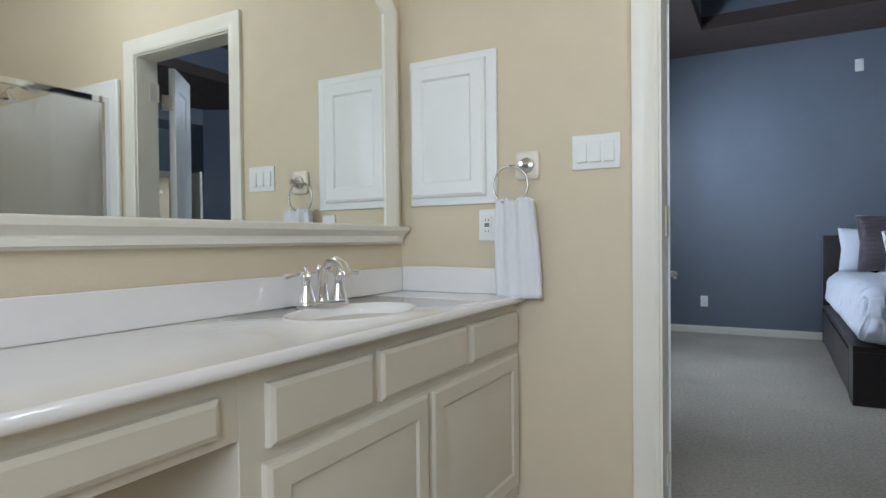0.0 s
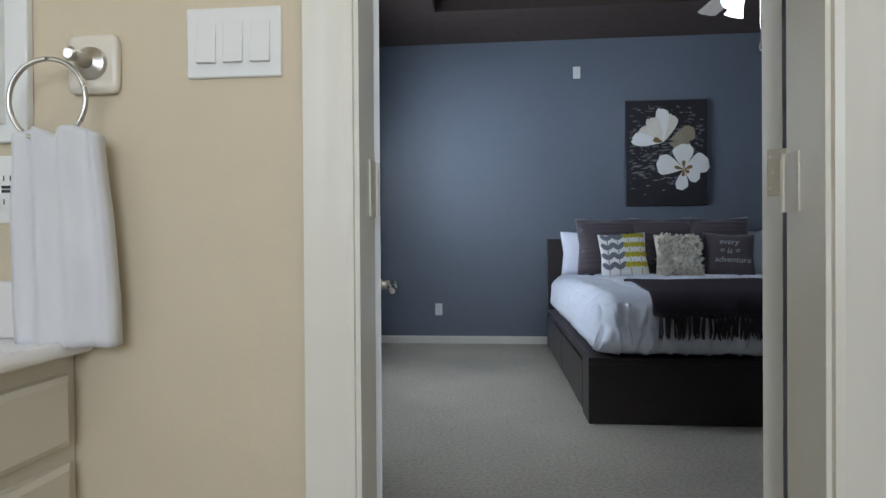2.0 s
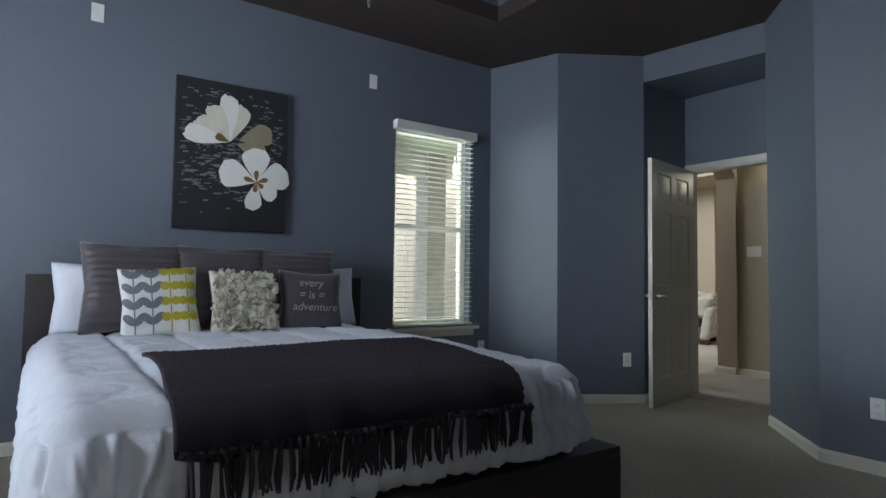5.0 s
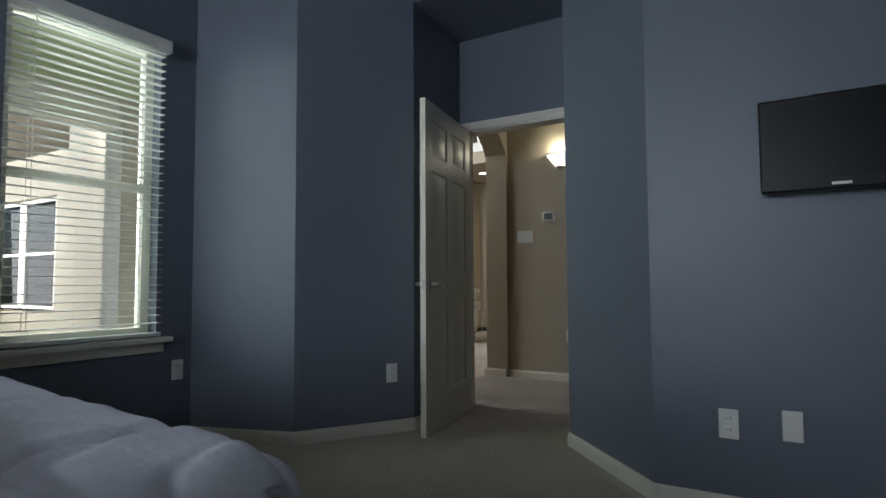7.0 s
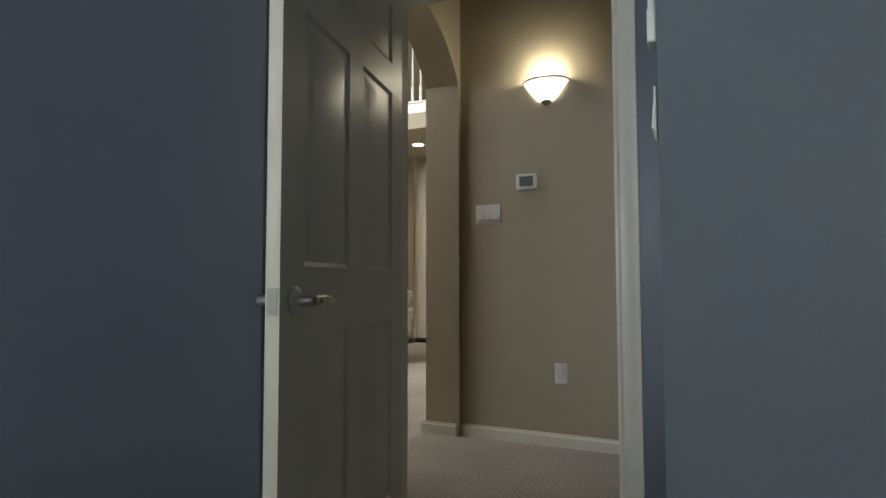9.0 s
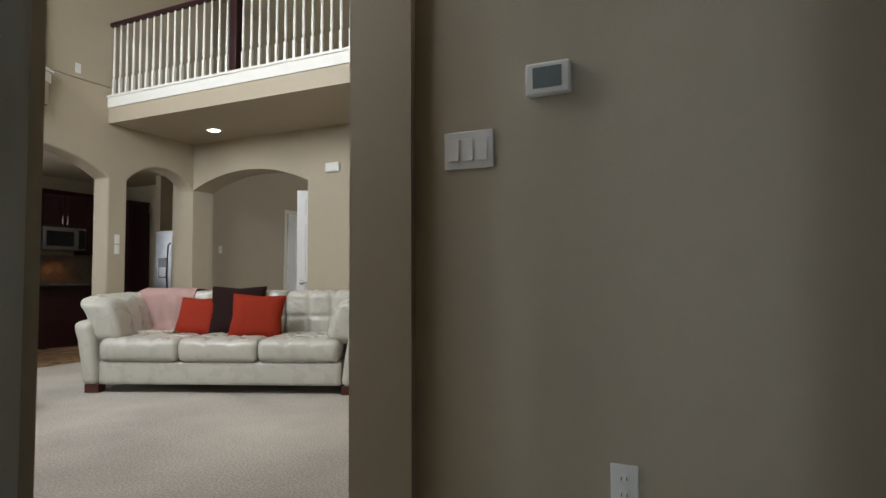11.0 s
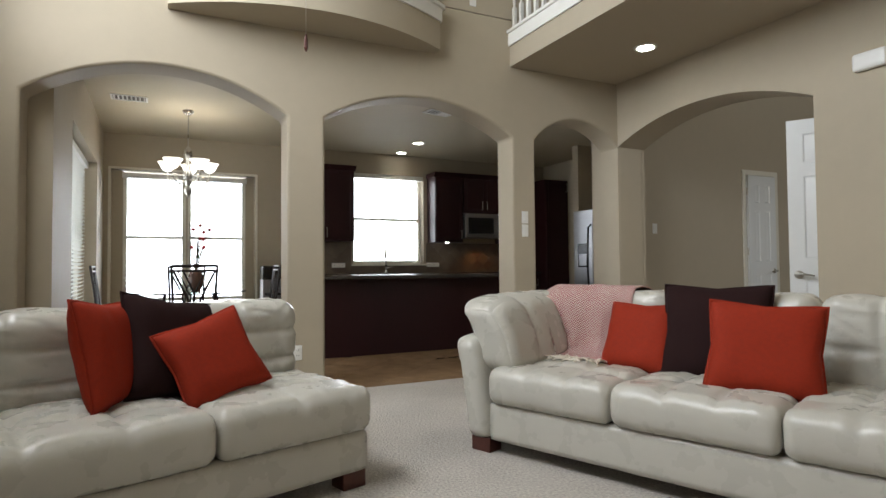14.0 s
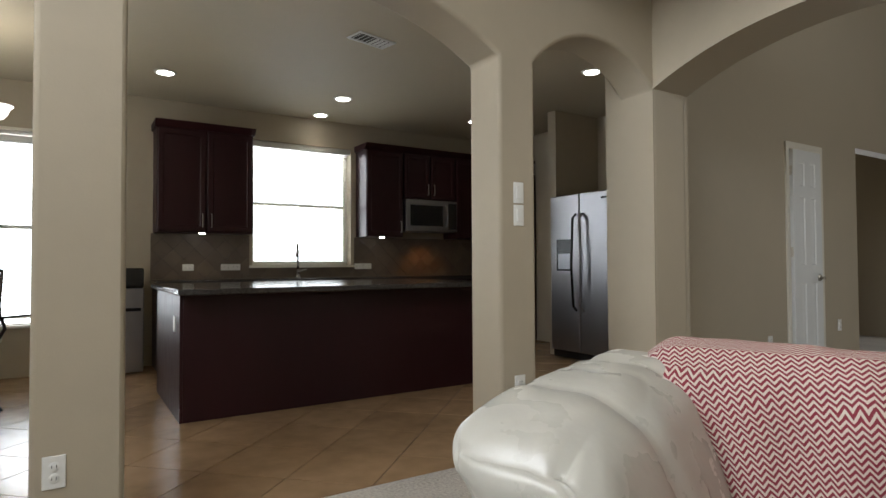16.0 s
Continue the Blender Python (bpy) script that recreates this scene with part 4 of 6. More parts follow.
p = thing("patterned_pillow", "white pillow with grey leaf and yellow berry stems", "pillow", pose(1.21, 5.82, CT - 0.025, -18, -3, -3))
part("cover", cushion(0.42, 0.42, 0.13, fold=0.002), m, p, smooth=True)
GREYP, YELL = mat("grey_print", (0.16, 0.17, 0.19), 0.9), mat("yellow_print", (0.42, 0.36, 0.02), 0.9)


def on_cover(x, z, w=0.42, h=0.42, t=0.13):
    u, v_ = x / (w / 2), (z - h / 2) / (h / 2)
    return -t / 2 * (max(0, 1 - u ** 4) * max(0, 1 - v_ ** 4)) ** 0.55 - 0.003


def blob(bm, x, z, a, b_, turn=0.0):
    c = bm.verts.new((x, on_cover(x, z), z))
    ring = []
    for i in range(14):
        s = 2 * math.pi * i / 14
        dx, dz = a * math.cos(s), b_ * math.sin(s)
        px, pz = x + dx * math.cos(turn) - dz * math.sin(turn), z + dx * math.sin(turn) + dz * math.cos(turn)
        ring.append(bm.verts.new((px, on_cover(px, pz), pz)))
    for i in range(14):
        bm.faces.new((c, ring[i], ring[(i + 1) % 14]))


g_, y_ = bmesh.new(), bmesh.new()
for cx, bmx, berry in ((-0.135, g_, False), (-0.045, g_, False), (0.05, y_, True), (0.14, y_, True)):
    for k in range(30):
        blob(bmx, cx, 0.03 + k * 0.0125, 0.004, 0.009)
    for k in range(4):
        z = 0.08 + k * 0.09
        for s in (-1, 1):
            if berry:
                blob(bmx, cx + s * 0.026, z + 0.03, 0.025, 0.026)
            else:
                blob(bmx, cx + s * 0.026, z + 0.025, 0.021, 0.042, s * -0.7)
part("leaf_print", g_, GREYP, p)
part("berry_print", y_, YELL, p)
# ruffled pillow
p = thing("ruffled_pillow", "cream pillow covered with ruffled fabric petals", "pillow", pose(1.66, 5.79, CT - 0.025, -18, 2, 2))
CREAMF = mat("cream_felt", (0.66, 0.62, 0.52), 0.95, grain=0.06)
part("cover", cushion(0.40, 0.40, 0.14), CREAMF, p, smooth=True)
rng = random.Random(4)
bm = bmesh.new()
for k in range(620):
    x, z = rng.uniform(-0.19, 0.19), rng.uniform(0.012, 0.385)
    y = on_cover(x, z, 0.40, 0.40, 0.14)
    a, s = rng.uniform(0, 6.28), rng.uniform(0.018, 0.034)
    t1, t2 = Vector((math.cos(a), 0, math.sin(a))), Vector((-math.sin(a), 0, math.cos(a)))
    c = Vector((x, y, z))
    pts = [c - t1 * s * 0.5, c + t2 * s * 0.1 + Vector((0, -0.010, 0)), c + t1 * s * 0.5, c + t1 * s * 0.6 + t2 * s * 0.55 + Vector((0, -0.020, 0)), c + t2 * s * 0.75 + Vector((0, -0.026, 0)), c - t1 * s * 0.6 + t2 * s * 0.55 + Vector((0, -0.018, 0))]
    v_ = [bm.verts.new(q) for q in pts]
    bm.faces.new((v_[0], v_[1], v_[4], v_[5]))
    bm.faces.new((v_[1], v_[2], v_[3], v_[4]))
part("petals", bm, CREAMF, p, kind="stuff", smooth=True)
# lettered pillow
p = thing("lettered_pillow", "charcoal pillow with silver brush lettering", "pillow", pose(2.09, 5.81, CT - 0.025, -17, 3, -6))
part("cover", cushion(0.43, 0.41, 0.14, fold=0.003), SATIN, p, smooth=True)
SILV = mat("silver_print", (0.45, 0.45, 0.46), 0.35, metal=0.3)
for word, z, x in (("every", 0.285, -0.10), ("= is =", 0.205, -0.10), ("adventure", 0.125, -0.14)):
    cu = bpy.data.curves.new("words", "FONT")
    cu.body, cu.size, cu.extrude, cu.shear = word, 0.072, 0.0008, 0.2
    t = new("lettering", cu)
    t.parent = p
    t.matrix_basis = pose(x, -0.078, z, 90)
    t.data.materials.append(SILV)
# throw over the foot of the bed
KNIT = mat("charcoal_waffle_knit", (0.060, 0.050, 0.060), 0.95, grain=0.25, scale=110, bump=0.5, fine=240, depth=0.004, spec=0.1)
bm = bmesh.new()
U, V = 120, 110
TX0, TX1 = 0.96, 2.24
rows = []
for j in range(V + 1):
    s = 1.36 * j / V
    row = []
    for i in range(U + 1):
        u = i / U
        x = TX0 - 0.05 * min(1, s / 1.1) + (TX1 - 0.16 * min(1, s / 1.1) ** 1.5 - TX0) * u + 0.02 * math.sin(s * 5)
        back = 4.74 + 0.07 * u
        y = back - s
        edge = CY0 + 0.10
        if y > edge:
            z = CT + 0.030 + 0.009 * noise.noise(Vector((x * 3.5, y * 3.5, 0.64)))
            yy = y
        else:
            over = edge - y
            a = min(over / 0.16, 1) * math.pi / 2
            drop = max(0, over - 0.16)
            yy = edge - 0.155 * math.sin(a) - 0.02 * min(1, drop * 5) + 0.016 * noise.noise(Vector((x * 11, 2.1, 3)))
            z = CT + 0.028 - 0.11 * (1 - math.cos(a)) - drop
            z = max(z, 0.60 + 0.008 * math.sin(x * 30))
        rel = 0.006 * math.cos(x * 210) * math.cos(s * 210)
        row.append(bm.verts.new((x, yy - (rel if y < edge else 0), z + (rel if y >= edge else 0))))
    rows.append(row)
for r0, r1 in zip(rows, rows[1:]):
    for i in range(U):
        bm.faces.new((r0[i], r0[i + 1], r1[i + 1], r1[i]))
th = thing("throw_blanket", "charcoal waffle-knit throw with a long fringe across the bed", "throw blanket")
sheet = part("cloth", bm, KNIT, th, smooth=True)
so = sheet.modifiers.new("thick", "SOLIDIFY")
so.thickness, so.offset = 0.010, 1
tass = []
for k in range(3):
    bm = bmesh.new()
    r_ = random.Random(k)
    for q in range(4):
        a, d = r_.uniform(-0.012, 0.012), r_.uniform(-0.008, 0.008)
        tube(bm, [(a * 0.3, d * 0.3, 0), (a, d - 0.006, -0.05), (a * 1.3, d - 0.008, -0.08 - 0.02 * r_.random()), (a * 1.2 + r_.uniform(-.01, .01), d - 0.004, -0.115 - 0.03 * r_.random())], [0.005, 0.005, 0.005, 0.003], 6)
    tass.append(part("tassel", bm, KNIT, th, smooth=True))
n = 46
for i in range(n):
    o = tass[i] if i < 3 else tass[i % 3].copy()
    if i >= 3:
        scene.collection.objects.link(o)
    x = TX0 - 0.03 + (TX1 - 0.18 - TX0) * i / (n - 1)
    o.matrix_basis = pose(x, CY0 - 0.072, 0.61, random.uniform(-6, 6), random.uniform(-8, 8), random.uniform(0, 300))

# picture
pc = thing("canvas_picture", "dark canvas print of two cream magnolia flowers", "picture", pose(1.705, HY, 1.85))
part("canvas", boxes((-0.377, 0.377, -0.04, -0.001, -0.505, 0.505)), mat("black_canvas", (0.016, 0.015, 0.018), 0.6, grain=0.5, scale=40), pc, bevel=0.003)
rng = random.Random(7)
bm = bmesh.new()
for k in range(420):
    x, z = rng.uniform(-0.34, 0.34), rng.choice((rng.gauss(0.12, 0.10), rng.gauss(-0.12, 0.10), rng.uniform(-0.2, 0.45)))
    z = max(-0.45, min(0.48, z))
    if x > 0.1 and z < 0:
        continue
    w, h = rng.uniform(0.004, 0.03), rng.uniform(0.002, 0.007)
    bm.faces.new([bm.verts.new((x + a, -0.0415, z + c)) for a, c in ((-w, -h), (w * 0.8, -h * 0.6), (w, h), (-w * 0.7, h * 0.8))])
part("grey_flecks", bm, mat("grey_paint_flecks", (0.17, 0.17, 0.18), 0.6, grain=0.5, scale=50), pc, kind="stuff")
PET = mat("cream_petal_paint", (0.70, 0.66, 0.55), 0.6, grain=0.12, scale=14)
PET2 = mat("shaded_petal_paint", (0.30, 0.26, 0.17), 0.6, grain=0.2, scale=14)
PETW = mat("white_petal_paint", (0.80, 0.79, 0.75), 0.6, grain=0.06, scale=14)
GOLD = mat("ochre_paint", (0.22, 0.13, 0.03), 0.6, grain=0.3, scale=30)


def petal(cx, cz, length, width, ang, m_, y):
    """A frilled petal painted flat on the canvas."""
    bm = bmesh.new()
    a = radians(ang)
    d, s = Vector((math.cos(a), 0, math.sin(a))), Vector((-math.sin(a), 0, math.cos(a)))
    pts = []
    for i in range(26):
        t = i / 25 * math.pi
        l_ = length * (0.5 - 0.5 * math.cos(2 * t)) ** 0.6
        ww = math.sin(2 * t)
        wob = 1 + 0.07 * noise.noise(Vector((t * 5, cx * 9, cz * 7)))
        pts.append(Vector((cx, y, cz)) + d * l_ * wob + s * width * -ww * (0.5 + 0.5 * l_ / length) * wob)
    c = bm.verts.new(Vector((cx, y, cz)) + d * length * 0.55)
    ring = [bm.verts.new(q) for q in pts]
    for i in range(len(ring) - 1):
        bm.faces.new((c, ring[i], ring[i + 1]))
    part("petal", bm, m_, pc)


petal(0.03, 0.12, 0.25, 0.09, 20, PET2, -0.0425)
petal(0.02, 0.09, 0.20, 0.08, -10, PET2, -0.0430)
for an, le in ((150, 0.26), (172, 0.30), (118, 0.27), (92, 0.33), (70, 0.28)):
    petal(-0.03, 0.10, le, 0.075, an, PET if an % 4 else PETW, -0.0432 - an * 2e-6)
petal(-0.03, 0.10, 0.10, 0.03, 160, GOLD, -0.0440)
for an, le in ((92, 0.24), (165, 0.26), (20, 0.24), (262, 0.20), (325, 0.17)):
    petal(0.16, -0.16, le, 0.115 if an in (92, 165, 20) else 0.07, an, PETW, -0.0445 - an * 2e-6)
    petal(0.16, -0.16, le * 0.35, 0.02, an, GOLD, -0.0455 - an * 2e-6)

# plates and outlets
outlet(pose(-0.50, HY, 0.34))
outlet(pose(3.93, HY, 0.42))
outlet(pose(4.75, 5.4087, 0.365, 0, 0, -31.2))
outlet(pose(HX, 3.487, 0.355, 0, 0, -90))
switches(pose(HX, 3.268, 0.37, 0, 0, -90), 1, "blank white cover plate low on the wall", True)
switches(pose(-1.2, 4.46, 0.37, 0, 0, 90), 1, "blank white cover plate under the window ledge", True)
switches(pose(0.868, HY, 2.655), 1, "blank white cover plate high on the wall", True)
switches(pose(2.795, HY, 2.61), 1, "blank white cover plate high on the wall", True)
switches(pose(5.12, 4.376, 1.33, 0, 0, 180), 2, "white double light switch beside the bedroom door")
th_ = thing("wall_remote", "white fan remote in a holder on the wall", "remote control", pose(5.12, 4.376, 1.56, 0, 0, 180))
part("holder", boxes((-0.03, 0.03, -0.02, 0, -0.06, 0.02)), PLASTIC, th_, bevel=0.004)
part("body", boxes((-0.024, 0.024, -0.018, -0.002, 0.02, 0.07)), PLASTIC, th_, bevel=0.004)

# head wall window, with a covered porch behind it
sash("window_1", pose(3.40, HY + 0.10, 0.625), 0.78, 1.685)
blinds(pose(3.40, HY - 0.02, 2.33), 0.79, 1.70, "white slatted blind, its slats turned open", tilt=2, valance=0.075)
setting("window_sill", boxes((2.95, 3.86, HY - 0.065, HY + 0.05, 0.592, 0.62), (2.98, 3.83, HY - 0.022, HY - 0.001, 0.535, 0.592)), TRIM, bevel=0.004)
setting("porch_floor", boxes((2.0, 5.45, HY + 0.2, 9.4, -0.12, -0.02)), mat("concrete_slab", (0.42, 0.40, 0.37), 0.8))
# Pale ceiling; the green bounce from the grass is mixed into its colour.
setting("porch_ceiling", boxes((2.0, 5.45, HY + 0.2, 9.4, 2.75, 2.85)), mat("porch_ceiling_green_bounce", (0.50, 0.56, 0.34), 0.6))
STONE = mat("pale_limestone", (0.52, 0.49, 0.42), 0.8, grain=0.25, scale=9)
setting("porch_post", boxes((3.45, 3.75, 8.9, 9.2, -0.1, 2.75)), STONE)
setting("porch_post", boxes((5.0, 5.3, 8.9, 9.2, -0.1, 2.75)), STONE)
setting("porch_beam", boxes((2.0, 5.45, 8.95, 9.15, 2.45, 2.75)), TRIM)
setting("garden_fence", boxes((-8, 5.45, 15.0, 15.1, -0.16, 1.8)), mat("cedar_boards", (0.30, 0.19, 0.11), 0.8, grain=0.3, stretch=(6, 1, 1)))
LEAFM = mat("tree_leaves", (0.07, 0.13, 0.03), 0.7, grain=0.4)


def tree(x, y, h, r, seed):
    t = thing("tree", "leafy green garden tree behind the fence", "tree", pose(x, y, -0.16), "garden trees")
    bm = bmesh.new()
    rg = random.Random(seed)
    tube(bm, [(0, 0, 0), (0.05, 0, h * 0.3), (0, 0.05, h * 0.6)], [0.14, 0.10, 0.05], 8)
    for k in range(7):
        a = rg.uniform(0, 6.3)
        tube(bm, [(0.03, 0, h * 0.35), (r * 0.4 * math.cos(a), r * 0.4 * math.sin(a), h * 0.6), (r * 0.7 * math.cos(a), r * 0.7 * math.sin(a), h * 0.8)], [0.05, 0.03, 0.01], 5)
    part("trunk", bm, LEGW, t, smooth=True)
    vs, fs = [], []
    for k in range(4500):
        c = Vector((rg.gauss(0, 0.42), rg.gauss(0, 0.42), rg.gauss(0, 0.30)))
        c = Vector((c.x * r, c.y * r, h * 0.68 + c.z * h * 0.7)) * 1.0
        d = Vector((rg.gauss(0, 1), rg.gauss(0, 1), rg.gauss(0, 1))).normalized() * 0.09
        e = d.orthogonal().normalized() * 0.05
        i = len(vs)
        vs += [c - d, c + e, c + d, c - e]
        fs.append((i, i + 1, i + 2, i + 3))
    me = bpy.data.meshes.new("crown")
    me.from_pydata(vs, [], fs)
    me.materials.append(LEAFM)
    o = new("crown", me)
    o.parent = t
    tagged(o, kind="stuff")


tree(2.6, 17.5, 5.5, 2.6, 1)
tree(0.2, 18.5, 6.0, 2.8, 2)

# niche windows
for y in (4.15, 5.10):
    sash("window_2", pose(-1.74, y, 0.86, 0, 0, 90), 0.80, 1.34)
    blinds(pose(-1.66, y, 2.22, 0, 0, 90), 0.80, 1.34, "white slatted blind in the window niche", tilt=-25)
setting("window_stool", boxes((-1.68, -1.62, 3.66, 5.58, 0.80, 0.855)), TRIM, bevel=0.004)

# television
tv = thing("television", "black flat television on a wall mount", "television", pose(HX - 0.07, 3.085, 1.42, 0, 0, -90))
part("case", boxes((-0.255, 0.255, -0.035, 0.02, -0.175, 0.175)), mat("matt_black_plastic", (0.008, 0.008, 0.009), 0.4, spec=0.25), tv, bevel=0.008)
part("screen", boxes((-0.225, 0.225, -0.037, -0.034, -0.135, 0.155)), mat("dark_glass", (0.008, 0.008, 0.009), 0.35, spec=0.2), tv)
part("wall_mount", boxes((-0.08, 0.2, 0.02, 0.069, -0.1, 0.19)), BLACK, tv)
part("badge", boxes((-0.03, 0.03, -0.0365, -0.035, -0.160, -0.150)), PLASTIC, tv)

# bedroom door
door("bedroom_door", pose(5.555, 5.312, 0.01, 0, 0, -169), 0.86, 2.03, CREAM, 2, "cream six-panel door with nickel lever, half open", -1)
casing("door_casing", pose(5.60, 4.9525, 0, 0, 0, -90), 0.825, 2.05, material=TRIM)
casing("door_casing", pose(5.72, 4.9525, 0, 0, 0, 90), 0.825, 2.05, material=TRIM)
setting("door_jamb", boxes((5.60, 5.72, 4.53, 4.548, 0, 2.06), (5.60, 5.72, 5.357, 5.375, 0, 2.06), (5.60, 5.72, 4.548, 5.357, 2.042, 2.06), (5.65, 5.67, 4.548, 4.558, 0, 2.04)), TRIM)
baseboard([(F1[0], HY), (-1.2, HY), (-1.2, 1.58)])
baseboard([(4.40, 1.58), (4.40, 3.775), (5.03, 4.37), (5.58, 4.395)])
baseboard([(5.58, 5.395), (4.88, 5.33), F2, F1])

# ceiling fan with four lamps
fan = thing("ceiling_fan", "nickel ceiling fan with pale blades and four lit glass shades", "ceiling fan", pose(1.72, 4.45, 0))
bm = bmesh.new()
lathe(bm, [(0.07, 3.4), (0.06, 3.34), (0.014, 3.30), (0.014, 2.86), (0.05, 2.85), (0.12, 2.82), (0.125, 2.72), (0.06, 2.68), (0.05, 2.60), (0.02, 2.58)], n=24)
part("motor", bm, NICKEL, fan, smooth="auto")
BLADE = mat("pale_wood_blade", (0.42, 0.38, 0.33), 0.4, grain=0.2, stretch=(1, 8, 1))
for i in range(5):
    bm = bmesh.new()
    prism(bm, [(0.16, -0.045), (0.26, -0.065), (0.64, -0.07), (0.66, -0.04), (0.66, 0.04), (0.64, 0.07), (0.26, 0.065), (0.16, 0.045)], "z", -0.004, 0.004)
    o = part("blade", bm, BLADE, fan, bevel=0.002)
    o.matrix_basis = pose(0, 0, 2.70, 0, 0, 72 * i - 48) @ pose(0, 0, 0, 10)
for i in range(4):
    a = radians(90 * i + 20)
    c, s = math.cos(a), math.sin(a)
    bm = bmesh.new()
    tube(bm, [(0.03 * c, 0.03 * s, 2.60), (0.08 * c, 0.08 * s, 2.61), (0.11 * c, 0.11 * s, 2.585)], 0.012)
    part("arm", bm, NICKEL, fan, smooth=True)
    bm = bmesh.new()
    lathe(bm, [(0.028, 0.0), (0.035, -0.03), (0.045, -0.08), (0.062, -0.11), (0.058, -0.108), (0.03, -0.03)], n=20)
    o = part("shade", bm, glow("lit_shade", (0.92, 0.96, 1.0), 3.0) if i == 0 else bpy.data.materials["lit_shade"], fan, "lit frosted glass shade", smooth=True)
    o.matrix_basis = pose(0.115 * c, 0.115 * s, 2.59, 0, 0, 90 * i + 20) @ pose(0, 0, 0, 0, -32)
bm = bmesh.new()
tube(bm, [(0.03, -0.03, 2.58), (0.03, -0.03, 2.26)], 0.0015, 4)
lathe(bm, [(0.003, 2.26), (0.009, 2.23), (0.004, 2.20)], (0.03, -0.03, 0), 8)
part("pull_chain", bm, NICKEL, fan)
lamp("fan_lamps", (1.72, 4.45, 2.42), 7, 0.10, (0.95, 0.97, 1.0))

# ---- hall ----
SX = 7.09
switches(pose(SX, 5.535, 1.365, 0, 0, -90), 3, "white triple light switch in the hall")
t = thing("thermostat", "white wall thermostat with a grey screen", "thermostat", pose(SX, 5.282, 1.545, 0, 0, -90))
part("body", boxes((-0.066, 0.066, -0.028, 0, -0.048, 0.048)), PLASTIC, t, bevel=0.008)
part("screen", boxes((-0.042, 0.042, -0.030, -0.0275, -0.028, 0.032)), mat("grey_screen", (0.16, 0.20, 0.20), 0.2), t)
outlet(pose(SX, 5.093, 0.42, 0, 0, -90))
s = thing("wall_sconce", "lit half-bowl glass wall sconce with nickel trim", "wall lamp", pose(SX, 5.16, 2.10, 0, 0, -90))
bm = bmesh.new()
N = 20
prof = [(0.03, -0.085), (0.055, -0.07), (0.105, -0.01), (0.135, 0.035), (0.130, 0.035), (0.10, -0.005)]
rings = [[bm.verts.new((r_ * math.cos(math.pi + math.pi * i / N), 0.8 * r_ * math.sin(math.pi + math.pi * i / N) - 0.004, z)) for i in range(N + 1)] for r_, z in prof]
for r0, r1 in zip(rings, rings[1:]):
    for i in range(N):
        bm.faces.new((r0[i], r0[i + 1], r1[i + 1], r1[i]))
bm.faces.new(rings[0])
part("bowl", bm, glow("lit_sconce_glass", (1.0, 0.93, 0.78), 1.6), s, smooth=True)
bm = bmesh.new()
tube(bm, [(0.137 * math.cos(math.pi + math.pi * i / N), 0.11 * math.sin(math.pi + math.pi * i / N) - 0.004, 0.037) for i in range(N + 1)], 0.006)
lathe(bm, [(0.012, -0.105), (0.034, -0.09), (0.034, -0.08)], (0, -0.012, 0), 16)
part("trim", bm, NICKEL, s, smooth="auto")
part("back_plate", boxes((-0.05, 0.05, -0.006, 0, -0.07, 0.05)), NICKEL, s, bevel=0.002)
lamp("sconce_lamp", (SX - 0.08, 5.16, 2.18), 4.0, 0.05, (1, 0.90, 0.66))
baseboard([(SX, 3.0), (SX, 5.74)])
baseboard([(7.06, 5.74), (7.06, 5.97), (11.45, 5.97)])
baseboard([(5.72, 5.9), (5.72, 5.39)])

settle(standing)

# ---- living room: sofas ----
SEAM = mat("leather_seam_shade", (0.50, 0.46, 0.38), 0.5)


def seat_shape(seams_x, seams_y, top=0.022, seed=0):
    def fn(p, u):
        if u.z > 0.2:
            k = max(groove(p.x, seams_x, 0.05), groove(p.y, seams_y, 0.05))
            p.z += 0.020 * (1 - u.x ** 2) * (1 - u.y ** 2) - top * k + 0.007 * noise.noise(Vector((p.x * 8, p.y * 8, seed))) - 0.007 * crease(Vector((p.x * 7, p.y * 3.5, seed + 2))) - 0.005 * k * crease(Vector((p.x * 16, p.y * 16, seed)), 2)
        if u.y < -0.9:
            p.y += 0.005 * noise.noise(Vector((p.x * 22, p.z * 10, seed))) - 0.012 * (1 - u.z ** 2)
        return p
    return fn


def back_shape(seams_x, seams_z, seed=0):
    def fn(p, u):
        if u.y < 0.2:
            k = max(groove(p.x, seams_x, 0.045), groove(p.z, seams_z, 0.04))
            p.y += 0.028 * k + 0.009 * noise.noise(Vector((p.x * 7, p.z * 9, seed))) + 0.009 * crease(Vector((p.x * 6, p.z * 8, seed))) + 0.007 * k * crease(Vector((p.x * 15, p.z * 15, seed)), 2)
        if u.z > 0.7:
            k = groove(p.x, seams_x, 0.06)
            p.z += -0.012 * k + 0.010 * noise.noise(Vector((p.x * 9, p.y * 9, seed + 4)))
        return p
    return fn


def block(name, parent, *b, bev=0.012):
    return part(name, boxes(b), LEGW if name == "leg" else LEATHER, parent, bevel=bev, seg=3)


